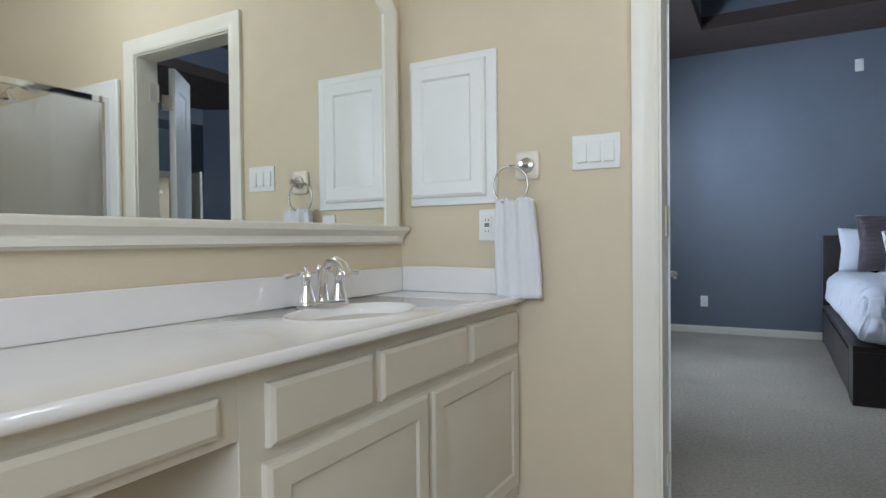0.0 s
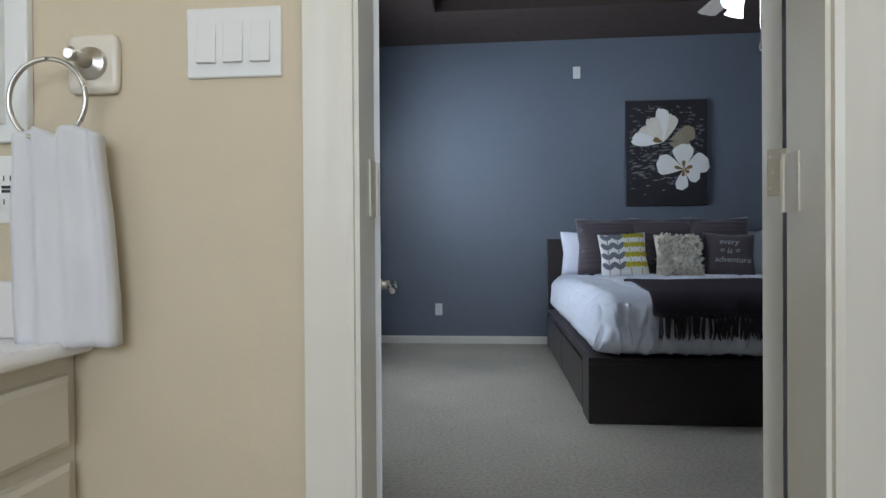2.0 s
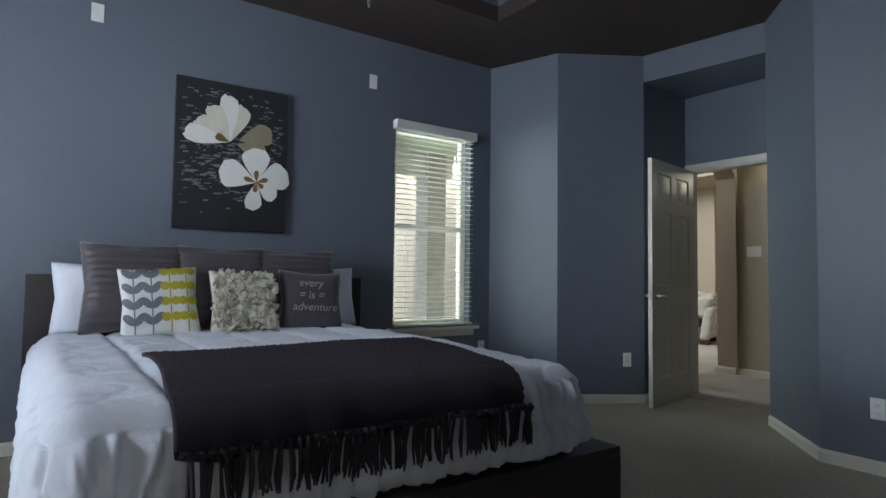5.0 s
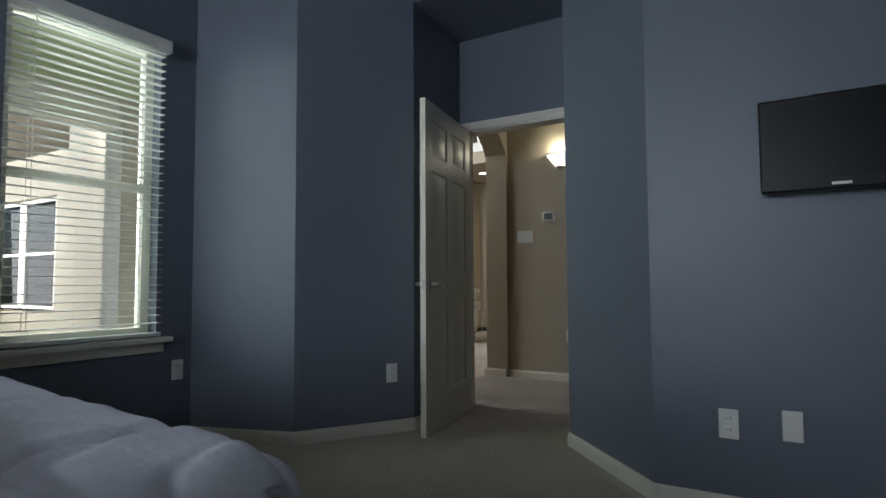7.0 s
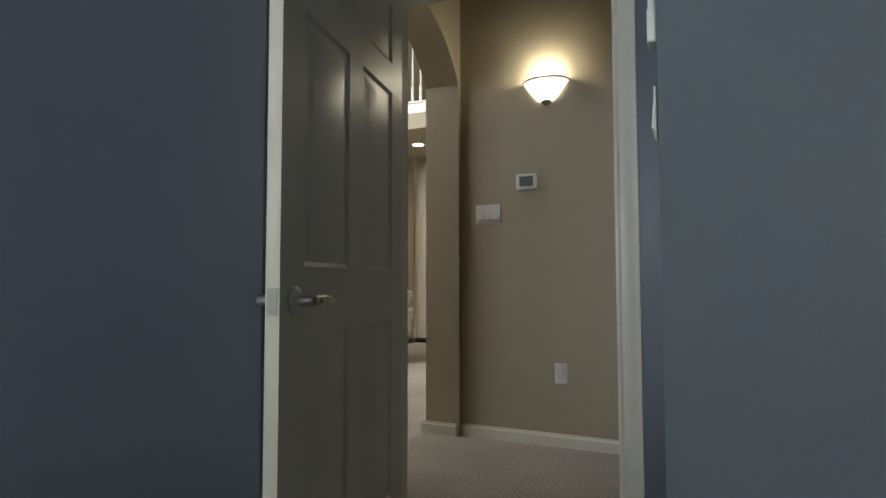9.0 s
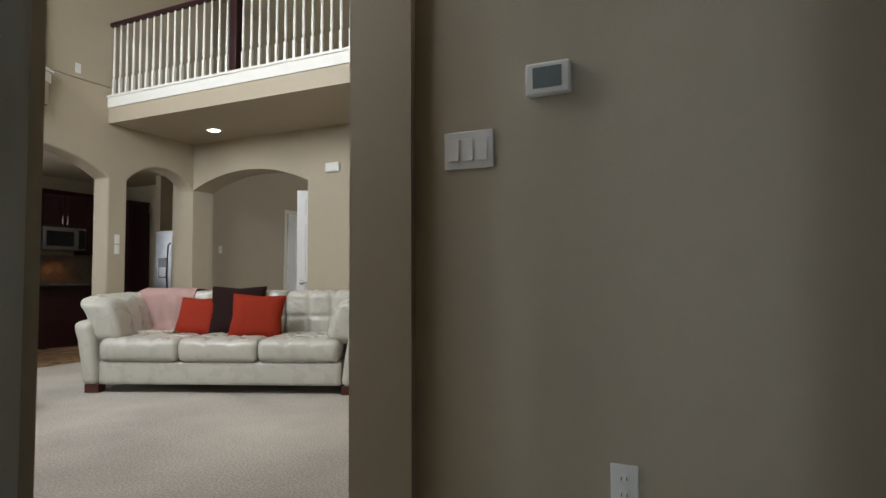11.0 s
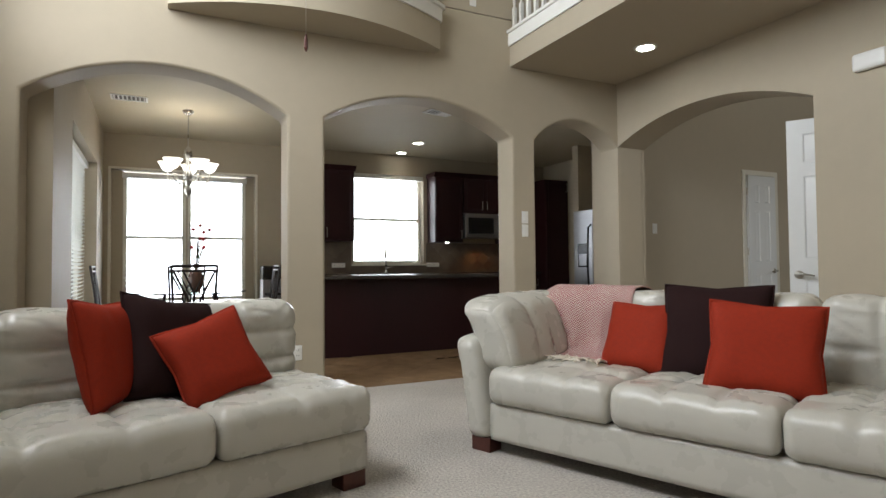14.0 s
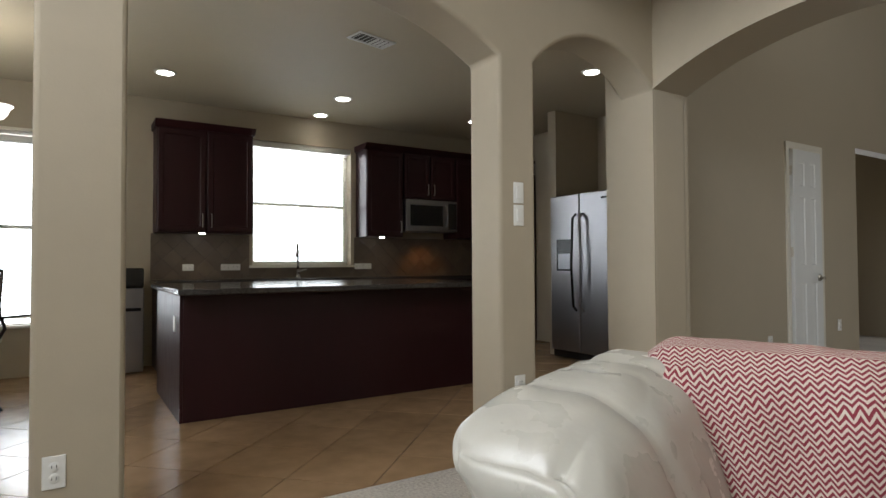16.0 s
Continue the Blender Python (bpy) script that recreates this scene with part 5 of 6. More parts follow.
sf = thing("sofa", "ivory leather three-seat sofa with padded arms and wooden feet", "sofa", pose(8.745, 8.43, 0, 0, 0, -68.8))
for x in (-1.06, 1.06):
    for y in (0.06, 0.80):
        block("leg", sf, x - 0.06, x + 0.06, y - 0.04, y + 0.06, 0, 0.075, bev=0.004)
bm = bmesh.new()
rounded(bm, -1.0, 1.0, 0.01, 0.92, 0.07, 0.27, 0.02, 30, 14, 5, lambda p, u: p + Vector((0, 0.006 * groove(p.x, [-0.32, 0.32], 0.012) if u.y < -0.9 else 0, 0)))
part("base", bm, LEATHER, sf, smooth=True)
for i, (a, b_) in enumerate(((-0.985, -0.33), (-0.325, 0.325), (0.33, 0.985))):
    bm = bmesh.new()
    rounded(bm, a, b_, -0.02, 0.72, 0.265, 0.455, 0.045, 44, 40, 7, seat_shape([a + (b_ - a) / 3, a + (b_ - a) * 2 / 3], [0.22, 0.47], 0.018, i))
    part("seat_cushion", bm, LEATHER, sf, smooth=True)
    bm = bmesh.new()
    rounded(bm, a, b_, 0.66, 0.92, 0.40, 0.84, 0.075, 44, 10, 30, back_shape([a + (b_ - a) / 3, a + (b_ - a) * 2 / 3], [0.60], i + 5))
    o = part("back_cushion", bm, LEATHER, sf, smooth=True)
bm = bmesh.new()
rounded(bm, -1.02, 1.02, 0.86, 0.98, 0.07, 0.76, 0.04, 20, 6, 12)
part("back", bm, LEATHER, sf, smooth=True)
for s_ in (-1, 1):
    # outer arm panel, leaning outward as it rises
    bm = bmesh.new()
    def flare(p, u, s_=s_):
        k = max(0.0, (p.z - 0.07) / 0.55)
        p.x += s_ * (0.085 * k ** 1.4)
        if u.z > 0.5 and u.y < 0:
            p.z -= 0.03 * (-u.y) ** 3
        p.x += 0.004 * noise.noise(p * 7)
        return p
    rounded(bm, min(s_ * 1.0, s_ * 1.14), max(s_ * 1.0, s_ * 1.14), -0.01, 0.93, 0.07, 0.62, 0.05, 8, 24, 16, flare)
    part("arm_panel", bm, LEATHER, sf, smooth=True)
    bm = bmesh.new()
    def puff(p, u, s_=s_):
        k = max(0, (p.z - 0.45) / 0.35)
        p.x += s_ * 0.12 * k ** 1.6
        wr = groove(p.y, [0.30, 0.62], 0.07)
        p.x += s_ * 0.010 * wr * (1 if s_ * u.x < 0 else 0)
        n_ = noise.noise(Vector((p.x * 5, p.y * 6, p.z * 12)))
        p.z += (0.008 * n_ - 0.009 * wr - 0.004 * crease(Vector((p.x * 9 + p.y * 3, p.y * 7, p.z * 9)))) * (0.65 + 0.35 * u.z)
        if u.y < -0.5:
            p.y += 0.004 * noise.noise(Vector((p.x * 9, 1, p.z * 14))) + 0.006 * crease(Vector((p.x * 6, 1, p.z * 14))) * max(0, u.z)
            p.y += 0.008 * groove(abs(u.x), [0.80], 0.10)
        p.y += 0.035 * (1 - u.z) / 2 if u.y < 0 else 0
        p.z -= 0.05 * max(0, -u.y) ** 3 * max(0, u.z)
        return p
    rounded(bm, min(s_ * 0.86, s_ * 1.12), max(s_ * 0.86, s_ * 1.12), 0.02, 0.86, 0.40, 0.81, 0.085, 26, 56, 30, puff)
    part("arm_cushion", bm, LEATHER, sf, smooth=True)

for o in sf.children:
    for v_ in o.data.vertices:
        v_.co.x *= 1.05
        v_.co.z *= 1.035 if o.name.startswith("arm_cushion") else 1.015

ch = thing("armless_sofa", "armless ivory leather sofa with a tufted back and wooden feet", "sofa", pose(6.90, 9.03, 0, 0, 0, 17.2))
for x in (-0.72, 0.73):
    for y in (0.07, 0.85):
        block("leg", ch, x - 0.06, x + 0.06, y - 0.05, y + 0.05, 0, 0.075, bev=0.004)
bm = bmesh.new()
rounded(bm, -0.80, 0.80, 0.01, 0.97, 0.07, 0.255, 0.02, 24, 14, 5)
part("base", bm, LEATHER, ch, smooth=True)
for i, (a, b_) in enumerate(((-0.805, 0.10), (0.105, 0.81))):
    bm = bmesh.new()
    n_ = 3 if i == 0 else 2
    rounded(bm, a, b_, -0.01, 0.72, 0.25, 0.455, 0.05, 50, 40, 7, seat_shape([a + (b_ - a) * k / n_ for k in range(1, n_)], [0.24, 0.48], 0.020, i + 11))
    part("seat_cushion", bm, LEATHER, ch, smooth=True)
    bm = bmesh.new()
    rounded(bm, a, b_ + (0.0 if i == 0 else -0.02), 0.60, 0.94, 0.40, 0.83, 0.09, 50, 12, 34, back_shape([a + (b_ - a) * k / n_ for k in range(1, n_)], [0.54, 0.68], i + 15))
    part("back_cushion", bm, LEATHER, ch, smooth=True)
bm = bmesh.new()
rounded(bm, -0.80, 0.80, 0.88, 0.99, 0.07, 0.72, 0.04, 20, 6, 12)
part("back", bm, LEATHER, ch, smooth=True)

S = sf.matrix_basis
C = ch.matrix_basis
pillow("throw_pillow", "rust orange velvet pillow on the leather sofa", S @ pose(-0.45, 0.47, 0.43, -24, 0, -6), 0.42, 0.39, 0.15, RUST, RUST, 1, "throw pillows")
pillow("throw_pillow", "dark brown suede pillow on the leather sofa", S @ pose(-0.05, 0.46, 0.43, -20, 0, 8), 0.50, 0.49, 0.15, PLUM, PLUM, 2, "throw pillows")
pillow("throw_pillow", "rust orange velvet pillow leaning on the brown one", S @ pose(0.21, 0.27, 0.43, -22, 3, 12), 0.46, 0.42, 0.15, RUST, RUST, 3, "throw pillows")
pillow("throw_pillow", "rust orange velvet pillow turned edge-on to the seat", C @ pose(-0.12, 0.42, 0.44, -14, 4, 50), 0.45, 0.44, 0.15, RUST, RUST, 4, "throw pillows")
pillow("throw_pillow", "dark brown suede pillow on the armless sofa", C @ pose(0.09, 0.42, 0.43, -22, 10, 14), 0.45, 0.47, 0.15, PLUM, PLUM, 5, "throw pillows")
pillow("throw_pillow", "rust orange velvet pillow tilted on its corner", C @ pose(0.28, 0.28, 0.44, -26, -17, 4), 0.385, 0.38, 0.15, RUST, RUST, 6, "throw pillows")

# chevron blanket over the left of the sofa back
def chevron():
    m_ = mat("red_cream_chevron_weave", (0.70, 0.62, 0.55), 0.95, bump=0.4, fine=500)
    n_, l_ = m_.node_tree.nodes, m_.node_tree.links
    uv = n_.new("ShaderNodeUVMap")
    sep = n_.new("ShaderNodeSeparateXYZ")
    l_.new(uv.outputs[0], sep.inputs[0])
    def op(o_, a, b_=None):
        q = n_.new("ShaderNodeMath")
        q.operation = o_
        for i, s in enumerate((a, b_)):
            if s is None:
                continue
            if isinstance(s, (int, float)):
                q.inputs[i].default_value = s
            else:
                l_.new(s, q.inputs[i])
        return q.outputs[0]
    zig = op("PINGPONG", op("MULTIPLY", sep.outputs[0], 74.0), 1.0)
    f_ = op("FRACT", op("ADD", op("MULTIPLY", sep.outputs[1], 72.0), zig))
    st = op("GREATER_THAN", f_, 0.47)
    mix = n_.new("ShaderNodeMix")
    mix.data_type = "RGBA"
    l_.new(st, mix.inputs["Factor"])
    mix.inputs["A"].default_value = (0.62, 0.53, 0.46, 1)
    mix.inputs["B"].default_value = (0.22, 0.028, 0.045, 1)
    l_.new(mix.outputs["Result"], n_["Principled BSDF"].inputs["Base Color"])
    return m_


bm = bmesh.new()
uvl = bm.loops.layers.uv.new("UVMap")
prof = [(0.44, 0.475), (0.55, 0.485), (0.615, 0.50), (0.635, 0.56), (0.635, 0.66), (0.64, 0.74), (0.66, 0.82), (0.71, 0.862), (0.79, 0.872), (0.87, 0.862), (0.95, 0.825), (0.995, 0.77), (1.0, 0.68), (1.0, 0.55)]
fine = []
for (a, b_), (c, d) in zip(prof, prof[1:]):
    for k in range(5):
        fine.append((a + (c - a) * k / 5, b_ + (d - b_) * k / 5))
fine.append(prof[-1])
U = 50
rows, lens, acc = [], [], 0
for j, (y, z) in enumerate(fine):
    if j:
        acc += math.hypot(y - fine[j - 1][0], z - fine[j - 1][1])
    lens.append(acc)
    row = []
    for i in range(U + 1):
        u = i / U
        f = min(1, j / 30)
        x = -0.95 - 0.17 * f + (0.36 + 0.235 * f) * u + 0.015 * math.sin(j * 0.13) - 0.05 * (1 - u) * min(1, max(0, (j - 30) / 15))
        rise = 0.016 * noise.noise(Vector((x * 8, j * 0.10, 2))) + (0.015 * math.sin(x * 34 + j * 0.03) + 0.012 * crease(Vector((x * 9 - j * 0.03, j * 0.02, 4)))) * max(0, 1 - j / 36)
        k = min(1, max(0, (-0.86 - x) / 0.15)) * (1 if j < 34 else 0.4)
        row.append(bm.verts.new((x, y - rise - (0.035 * k if j < 30 else 0), z + (0.006 + max(rise, 0) if j > 26 else 0.006) - (0.05 * max(0, 1 - u / 0.14) ** 2 if j > 26 else 0))))
    rows.append(row)
for j in range(len(rows) - 1):
    for i in range(U):
        f_ = bm.faces.new((rows[j][i], rows[j][i + 1], rows[j + 1][i + 1], rows[j + 1][i]))
        for lp, (a, b_) in zip(f_.loops, ((i, j), (i + 1, j), (i + 1, j + 1), (i, j + 1))):
            lp[uvl].uv = (a / U * 0.62, lens[b_])
bl = thing("chevron_blanket", "red and cream chevron blanket with fringe draped over the sofa", "throw blanket", S.copy())
cl = part("cloth", bm, chevron(), bl, smooth=True)
so = cl.modifiers.new("thick", "SOLIDIFY")
so.thickness, so.offset = 0.008, -1
TAS = mat("cream_yarn", (0.72, 0.66, 0.56), 0.95)
rg = random.Random(9)
for i in range(24):
    bm = bmesh.new()
    x = -0.94 + 0.34 * i / 23
    pts = [(x, 0.445, 0.482)]
    for k in range(4):
        pts.append((x + rg.uniform(-0.03, 0.03), 0.445 - 0.03 * (k + 1) * rg.uniform(0.5, 1.2), 0.478 + rg.uniform(0.0, 0.02)))
    tube(bm, pts, [0.006, 0.008, 0.007, 0.007, 0.004], 6)
    part("tassel", bm, TAS, bl, smooth=True)

# ---- living room: walls and balconies ----
WHT = mat("white_stair_paint", (0.78, 0.77, 0.72), 0.35, grain=0.02)
bx0, bx1, bow = 6.84, 8.97, 0.34


def bow_y(x):
    u = (x - bx0) / (bx1 - bx0) * 2 - 1
    return AY0 - 0.10 - bow * (1 - u * u)


def bowed(z0, z1, out, m_, name):
    bm = bmesh.new()
    pts = [(bx0 - out, AY0)] + [(bx0 - out + (bx1 - bx0 + 2 * out) * i / 24, bow_y(bx0 + (bx1 - bx0) * i / 24) - out) for i in range(25)] + [(bx1 + out, AY0)]
    prism(bm, pts, "z", z0, z1)
    setting(name, bm, m_, smooth="auto", angle=30)


bowed(2.87, 3.11, 0.0, TAN, "balcony_base")
bowed(3.11, 3.22, 0.015, WHT, "balcony_fascia")
bowed(3.22, 3.25, 0.035, WHT, "balcony_nosing")


def baluster_mesh():
    bm = bmesh.new()
    box(bm, -0.016, 0.016, -0.016, 0.016, 0, 0.20)
    lathe(bm, [(0.016, 0.20), (0.010, 0.22), (0.016, 0.26), (0.013, 0.5), (0.009, 0.86)], n=8)
    return bm


bal = thing("balcony_railing", "white turned balusters under a dark handrail on the bowed balcony", "railing")
first = part("baluster", baluster_mesh(), WHT, bal, smooth="auto")
nb = 19
for i in range(nb):
    x = bx0 + 0.06 + (bx1 - bx0 - 0.12) * i / (nb - 1)
    o = first if i == 0 else first.copy()
    if i:
        scene.collection.objects.link(o)
    o.matrix_basis = pose(x, bow_y(x) + 0.05, 3.25)
bm = bmesh.new()
tube(bm, [(bx0 + 0.06 + (bx1 - bx0 - 0.12) * i / 30, bow_y(bx0 + 0.06 + (bx1 - bx0 - 0.12) * i / 30) + 0.05, 4.19) for i in range(31)], 0.03, 8)
part("handrail", bm, CHERRY, bal, smooth=True)
# gallery over the entry side
setting("gallery_fascia", boxes((9.722, 9.74, 5.72, AY0, 3.05, 3.17)), WHT, bevel=0.003)
setting("gallery_nosing", boxes((9.705, 9.80, 5.72, AY0, 3.17, 3.20)), WHT, bevel=0.006)
setting("gallery_edge", boxes((9.74, 9.80, 5.72, AY0, 3.0, 3.17)), TAN)
setting("gallery_floor", boxes((9.80, 11.42, 5.72, AY0, 3.0, 3.16)), CARPETL)
gal = thing("gallery_railing", "white balusters with a cherry newel post along the upper gallery", "railing")
first = part("baluster", baluster_mesh(), WHT, gal, smooth="auto")
y, k = AY0 - 0.06, 0
while y > 5.8:
    o = first if k == 0 else first.copy()
    if k:
        scene.collection.objects.link(o)
    o.matrix_basis = pose(9.76, y, 3.20)
    y -= 0.115
    k += 1
bm = bmesh.new()
box(bm, 9.73, 9.79, 5.72, AY0, 4.055, 4.11)
part("handrail", bm, CHERRY, gal, bevel=0.015)
part("newel_post", boxes((9.71, 9.81, 9.22, 9.32, 3.2, 4.25)), CHERRY, gal, bevel=0.01)
gl = thing("gallery_pendant", "small lit glass pendant lamp in the upper hall", "pendant lamp", pose(12.6, 10.9, 4.35))
bm = bmesh.new()
lathe(bm, [(0.02, 0), (0.09, 0.06), (0.13, 0.13), (0.02, 0.15)], n=20)
part("bowl", bm, bpy.data.materials["lit_sconce_glass"], gl, smooth=True)
bm = bmesh.new()
tube(bm, [(0, 0, 0.15), (0, 0, 1.05)], 0.008)
part("rod", bm, NICKEL, gl)
can_light(10.53, 10.387, 2.86)
spot("can_lamp", (10.53, 10.387, 2.84), 20)
can_light(10.53, 7.76, 2.86)
spot("can_lamp", (10.53, 7.76, 2.84), 20)
# pull cord of the high fan
pcx = thing("fan_pull_chain", "long fan pull chain hanging from the high ceiling", "pull chain", pose(7.45, 9.6, 0))
bm = bmesh.new()
tube(bm, [(0, 0, 2.17), (0, 0, 5.4)], 0.0022, 4)
part("chain", bm, NICKEL, pcx)
bm = bmesh.new()
lathe(bm, [(0.003, 2.17), (0.010, 2.14), (0.011, 2.10), (0.003, 2.08)], n=8)
part("knob", bm, LEGW, pcx)
q = thing("door_chime", "white plastic door chime box on the wall", "door chime", pose(AX, 8.90, 2.34, 0, 0, -90))
bm = bmesh.new()
rounded(bm, -0.105, 0.105, -0.05, 0, -0.06, 0.06, 0.02, 10, 5, 6)
part("cover", bm, PLASTIC, q, smooth=True)
switches(pose(9.885, AY0, 1.455), 1, "white dimmer switch on the pillar")
switches(pose(9.885, AY0, 1.33), 1, "white rocker switch on the pillar")
outlet(pose(9.885, AY0, 0.40))
outlet(pose(7.765, AY0, 0.34))
switches(pose(9.35, AY0, 3.42), 1, "blank white cover plate high on the wall", True)
for a, b_ in ((7.69, 7.985), (9.76, 10.01)):
    baseboard([(b_ + 0.0, AY0), (a, AY0)])
    baseboard([(a, AY0), (a, AY1)])
baseboard([(5.97, AY0), (5.7, AY0), (5.7, 5.97)])
baseboard([(AX, 9.29), (AX, 8.29), (11.45, 8.29)])
baseboard([(11.45, 8.29), (11.45, 5.97)])
baseboard([(18, 11.71), (16.2, 11.71)])
baseboard([(14.88, 11.71), (11.41, 11.71)])
switches(pose(11.95, 11.71, 1.42), 1, "white light switch in the entry hall")
outlet(pose(13.15, 11.71, 0.34))
outlet(pose(14.45, 11.71, 0.42))
door("closet_door", pose(13.53, 11.69, 0.01), 0.52, 2.12, DOORW, 2, "closed white six-panel closet door", 1)
casing("door_casing", pose(13.79, 11.71, 0), 0.55, 2.14)
door("open_door", pose(11.72, 9.02, 0.01, 0, 0, 119.5), 0.78, 2.13, DOORW, 2, "white six-panel door standing open in the entry hall", 1)

# ---- kitchen ----
def cabinet(name, x0, x1, y0, y1, z0, z1, doors, label, m_=CHERRY, handle="low"):
    c_ = thing(name, label, "kitchen cabinet", group="kitchen cabinets")
    part("body", boxes((x0, x1, y0 + 0.02, y1, z0, z1)), m_, c_, bevel=0.003)
    w_ = (x1 - x0) / doors
    for i in range(doors):
        a, b_ = x0 + w_ * i + 0.006, x0 + w_ * (i + 1) - 0.006
        bm = bmesh.new()
        raised(bm, a, b_, z0 + 0.01, z1 - 0.01, 0.0, 0.02)
        bmesh.ops.transform(bm, matrix=Matrix.Translation((0, y0 + 0.02, 0)) @ pose(0, 0, 0, 0, 0, -90), verts=bm.verts)
        d_ = part("door", bm, m_, c_, smooth="auto", angle=15)
        hx = b_ - 0.04 if i % 2 == 0 else a + 0.04
        hz = z0 + 0.06 if handle == "low" else z1 - 0.20
        bm = bmesh.new()
        tube(bm, [(hx, y0, hz), (hx, y0 - 0.03, hz), (hx, y0 - 0.03, hz + 0.14), (hx, y0, hz + 0.14)], 0.005, 8)
        part("handle", bm, NICKEL, d_, smooth="auto")
    return c_


KB = 15.75
cabinet("upper_cabinet", 8.55, 9.52, 15.42, KB, 1.41, 2.50, 2, "dark cherry upper cabinet beside the kitchen window")
cabinet("upper_cabinet", 10.90, 11.42, 15.42, KB, 1.41, 2.50, 1, "dark cherry upper cabinet beside the microwave")
cabinet("upper_cabinet", 11.43, 12.22, 15.42, KB, 1.91, 2.50, 2, "short dark cherry cabinet over the microwave")
cabinet("upper_cabinet", 12.23, 12.75, 15.42, KB, 1.41, 2.50, 1, "dark cherry upper cabinet in the kitchen corner")
for x0, x1 in ((8.53, 9.54), (10.88, 12.77)):
    bm = bmesh.new()
    prism(bm, [(KB, 2.50), (15.44, 2.50), (15.41, 2.52), (15.37, 2.57), (KB, 2.57)], "x", x0, x1)
    tagged(part("cabinet_crown", bm, CHERRY, smooth="auto", angle=20), "dark cherry crown moulding above the cabinets", "moulding")
cabinet("base_cabinet", 8.55, 9.60, 15.15, KB, 0.0, 0.87, 2, "dark cherry base cabinet", handle="high")
cabinet("base_cabinet", 9.61, 10.81, 15.15, KB, 0.0, 0.87, 2, "dark cherry sink cabinet", handle="high")
cabinet("base_cabinet", 10.82, 12.75, 15.15, KB, 0.0, 0.87, 3, "dark cherry base cabinet run", handle="high")
single("kitchen_worktop", boxes((8.52, 12.78, 15.12, KB - 0.012, 0.872, 0.91)), GRANITE, "dark speckled granite worktop under the kitchen window", "worktop", bevel=0.006)
mw = thing("microwave", "stainless steel microwave under the cabinet", "microwave", pose(11.825, 15.38, 1.49))
part("case", boxes((-0.39, 0.39, 0, 0.36, 0, 0.41)), STEEL, mw, bevel=0.004)
part("window", boxes((-0.33, 0.16, -0.006, 0.0, 0.07, 0.34)), BLACK, mw)
part("control_panel", boxes((0.25, 0.38, -0.006, 0.0, 0.03, 0.38)), BLACK, mw)
bm = bmesh.new()
tube(bm, [(0.205, 0, 0.06), (0.205, -0.045, 0.10), (0.205, -0.055, 0.2), (0.205, -0.045, 0.31), (0.205, 0, 0.35)], 0.009)
part("handle", bm, STEEL, mw, smooth=True)
spot("hood_lamp", (11.85, 15.5, 1.47), 5, (1, 0.42, 0.14), 120)
for x in (9.0, 11.15):
    u_ = thing("under_cabinet_light", "small round lit puck light under the cabinet", "cabinet light", pose(x, 15.50, 1.41), "cabinet lights")
    bm = bmesh.new()
    lathe(bm, [(0.03, -0.012), (0.033, 0)], n=16)
    part("lens", bm, LAMPLIT, u_)
    spot("puck_lamp", (x, 15.50, 1.39), 1.5)

isl = thing("kitchen_island", "dark cherry kitchen island with a granite top", "kitchen island")
part("body", boxes((8.455, 10.85, 13.10, 14.30, 0.0, 0.868)), CHERRY, isl, bevel=0.003)
part("worktop", boxes((8.39, 10.93, 12.86, 14.36, 0.87, 0.91)), GRANITE, isl, bevel=0.008)
part("end_panel", boxes((8.435, 8.455, 13.10, 14.30, 0.0, 0.868)), CHERRY, isl, bevel=0.003)
part("end_outlet", boxes((8.428, 8.436, 13.28, 13.35, 0.60, 0.71)), PLASTIC, isl)
sk = thing("kitchen_faucet", "tall nickel gooseneck faucet behind the island", "faucet", pose(10.03, 15.42, 0.911))
bm = bmesh.new()
lathe(bm, [(0.03, 0), (0.024, 0.02), (0.014, 0.04)], n=16)
tube(bm, [(0, 0, 0.03), (0, 0, 0.28), (-0.01, -0.02, 0.36), (-0.03, -0.07, 0.40), (-0.05, -0.12, 0.37), (-0.06, -0.14, 0.30), (-0.062, -0.145, 0.24)], [0.013, 0.012, 0.012, 0.012, 0.012, 0.014, 0.017], 10)
part("spout", bm, NICKEL, sk, smooth=True)
bm = bmesh.new()
tube(bm, [(0, 0, 0.07), (0.05, 0, 0.09), (0.10, -0.01, 0.10)], 0.008)
part("handle", bm, NICKEL, sk, smooth=True)
for x in (8.90, 9.30, 9.40, 10.93, 11.05):
    o_ = outlet(pose(x, KB - 0.016, 1.04, 0, 90, 0))

fr = thing("refrigerator", "stainless steel side-by-side refrigerator with an ice dispenser", "refrigerator", pose(12.47, 13.30, 0, 0, 0, -90))
part("body", boxes((-0.50, 0.50, 0.04, 0.75, 0.03, 1.80)), BLACK, fr, bevel=0.005)
for n_, a, b_ in (("freezer_door", -0.50, -0.055), ("fridge_door", -0.045, 0.50)):
    part(n_, boxes((a, b_, -0.03, 0.035, 0.10, 1.82)), STEEL, fr, bevel=0.012)
part("grille", boxes((-0.49, 0.49, 0.0, 0.04, 0.02, 0.095)), BLACK, fr)
part("dispenser", boxes((-0.40, -0.16, -0.036, -0.028, 0.98, 1.33)), BLACK, fr, bevel=0.003)
part("dispenser_recess", boxes((-0.37, -0.19, -0.038, -0.035, 1.0, 1.17)), STEEL, fr)
part("badge", boxes((0.26, 0.36, -0.033, -0.029, 1.735, 1.755)), BLACK, fr)
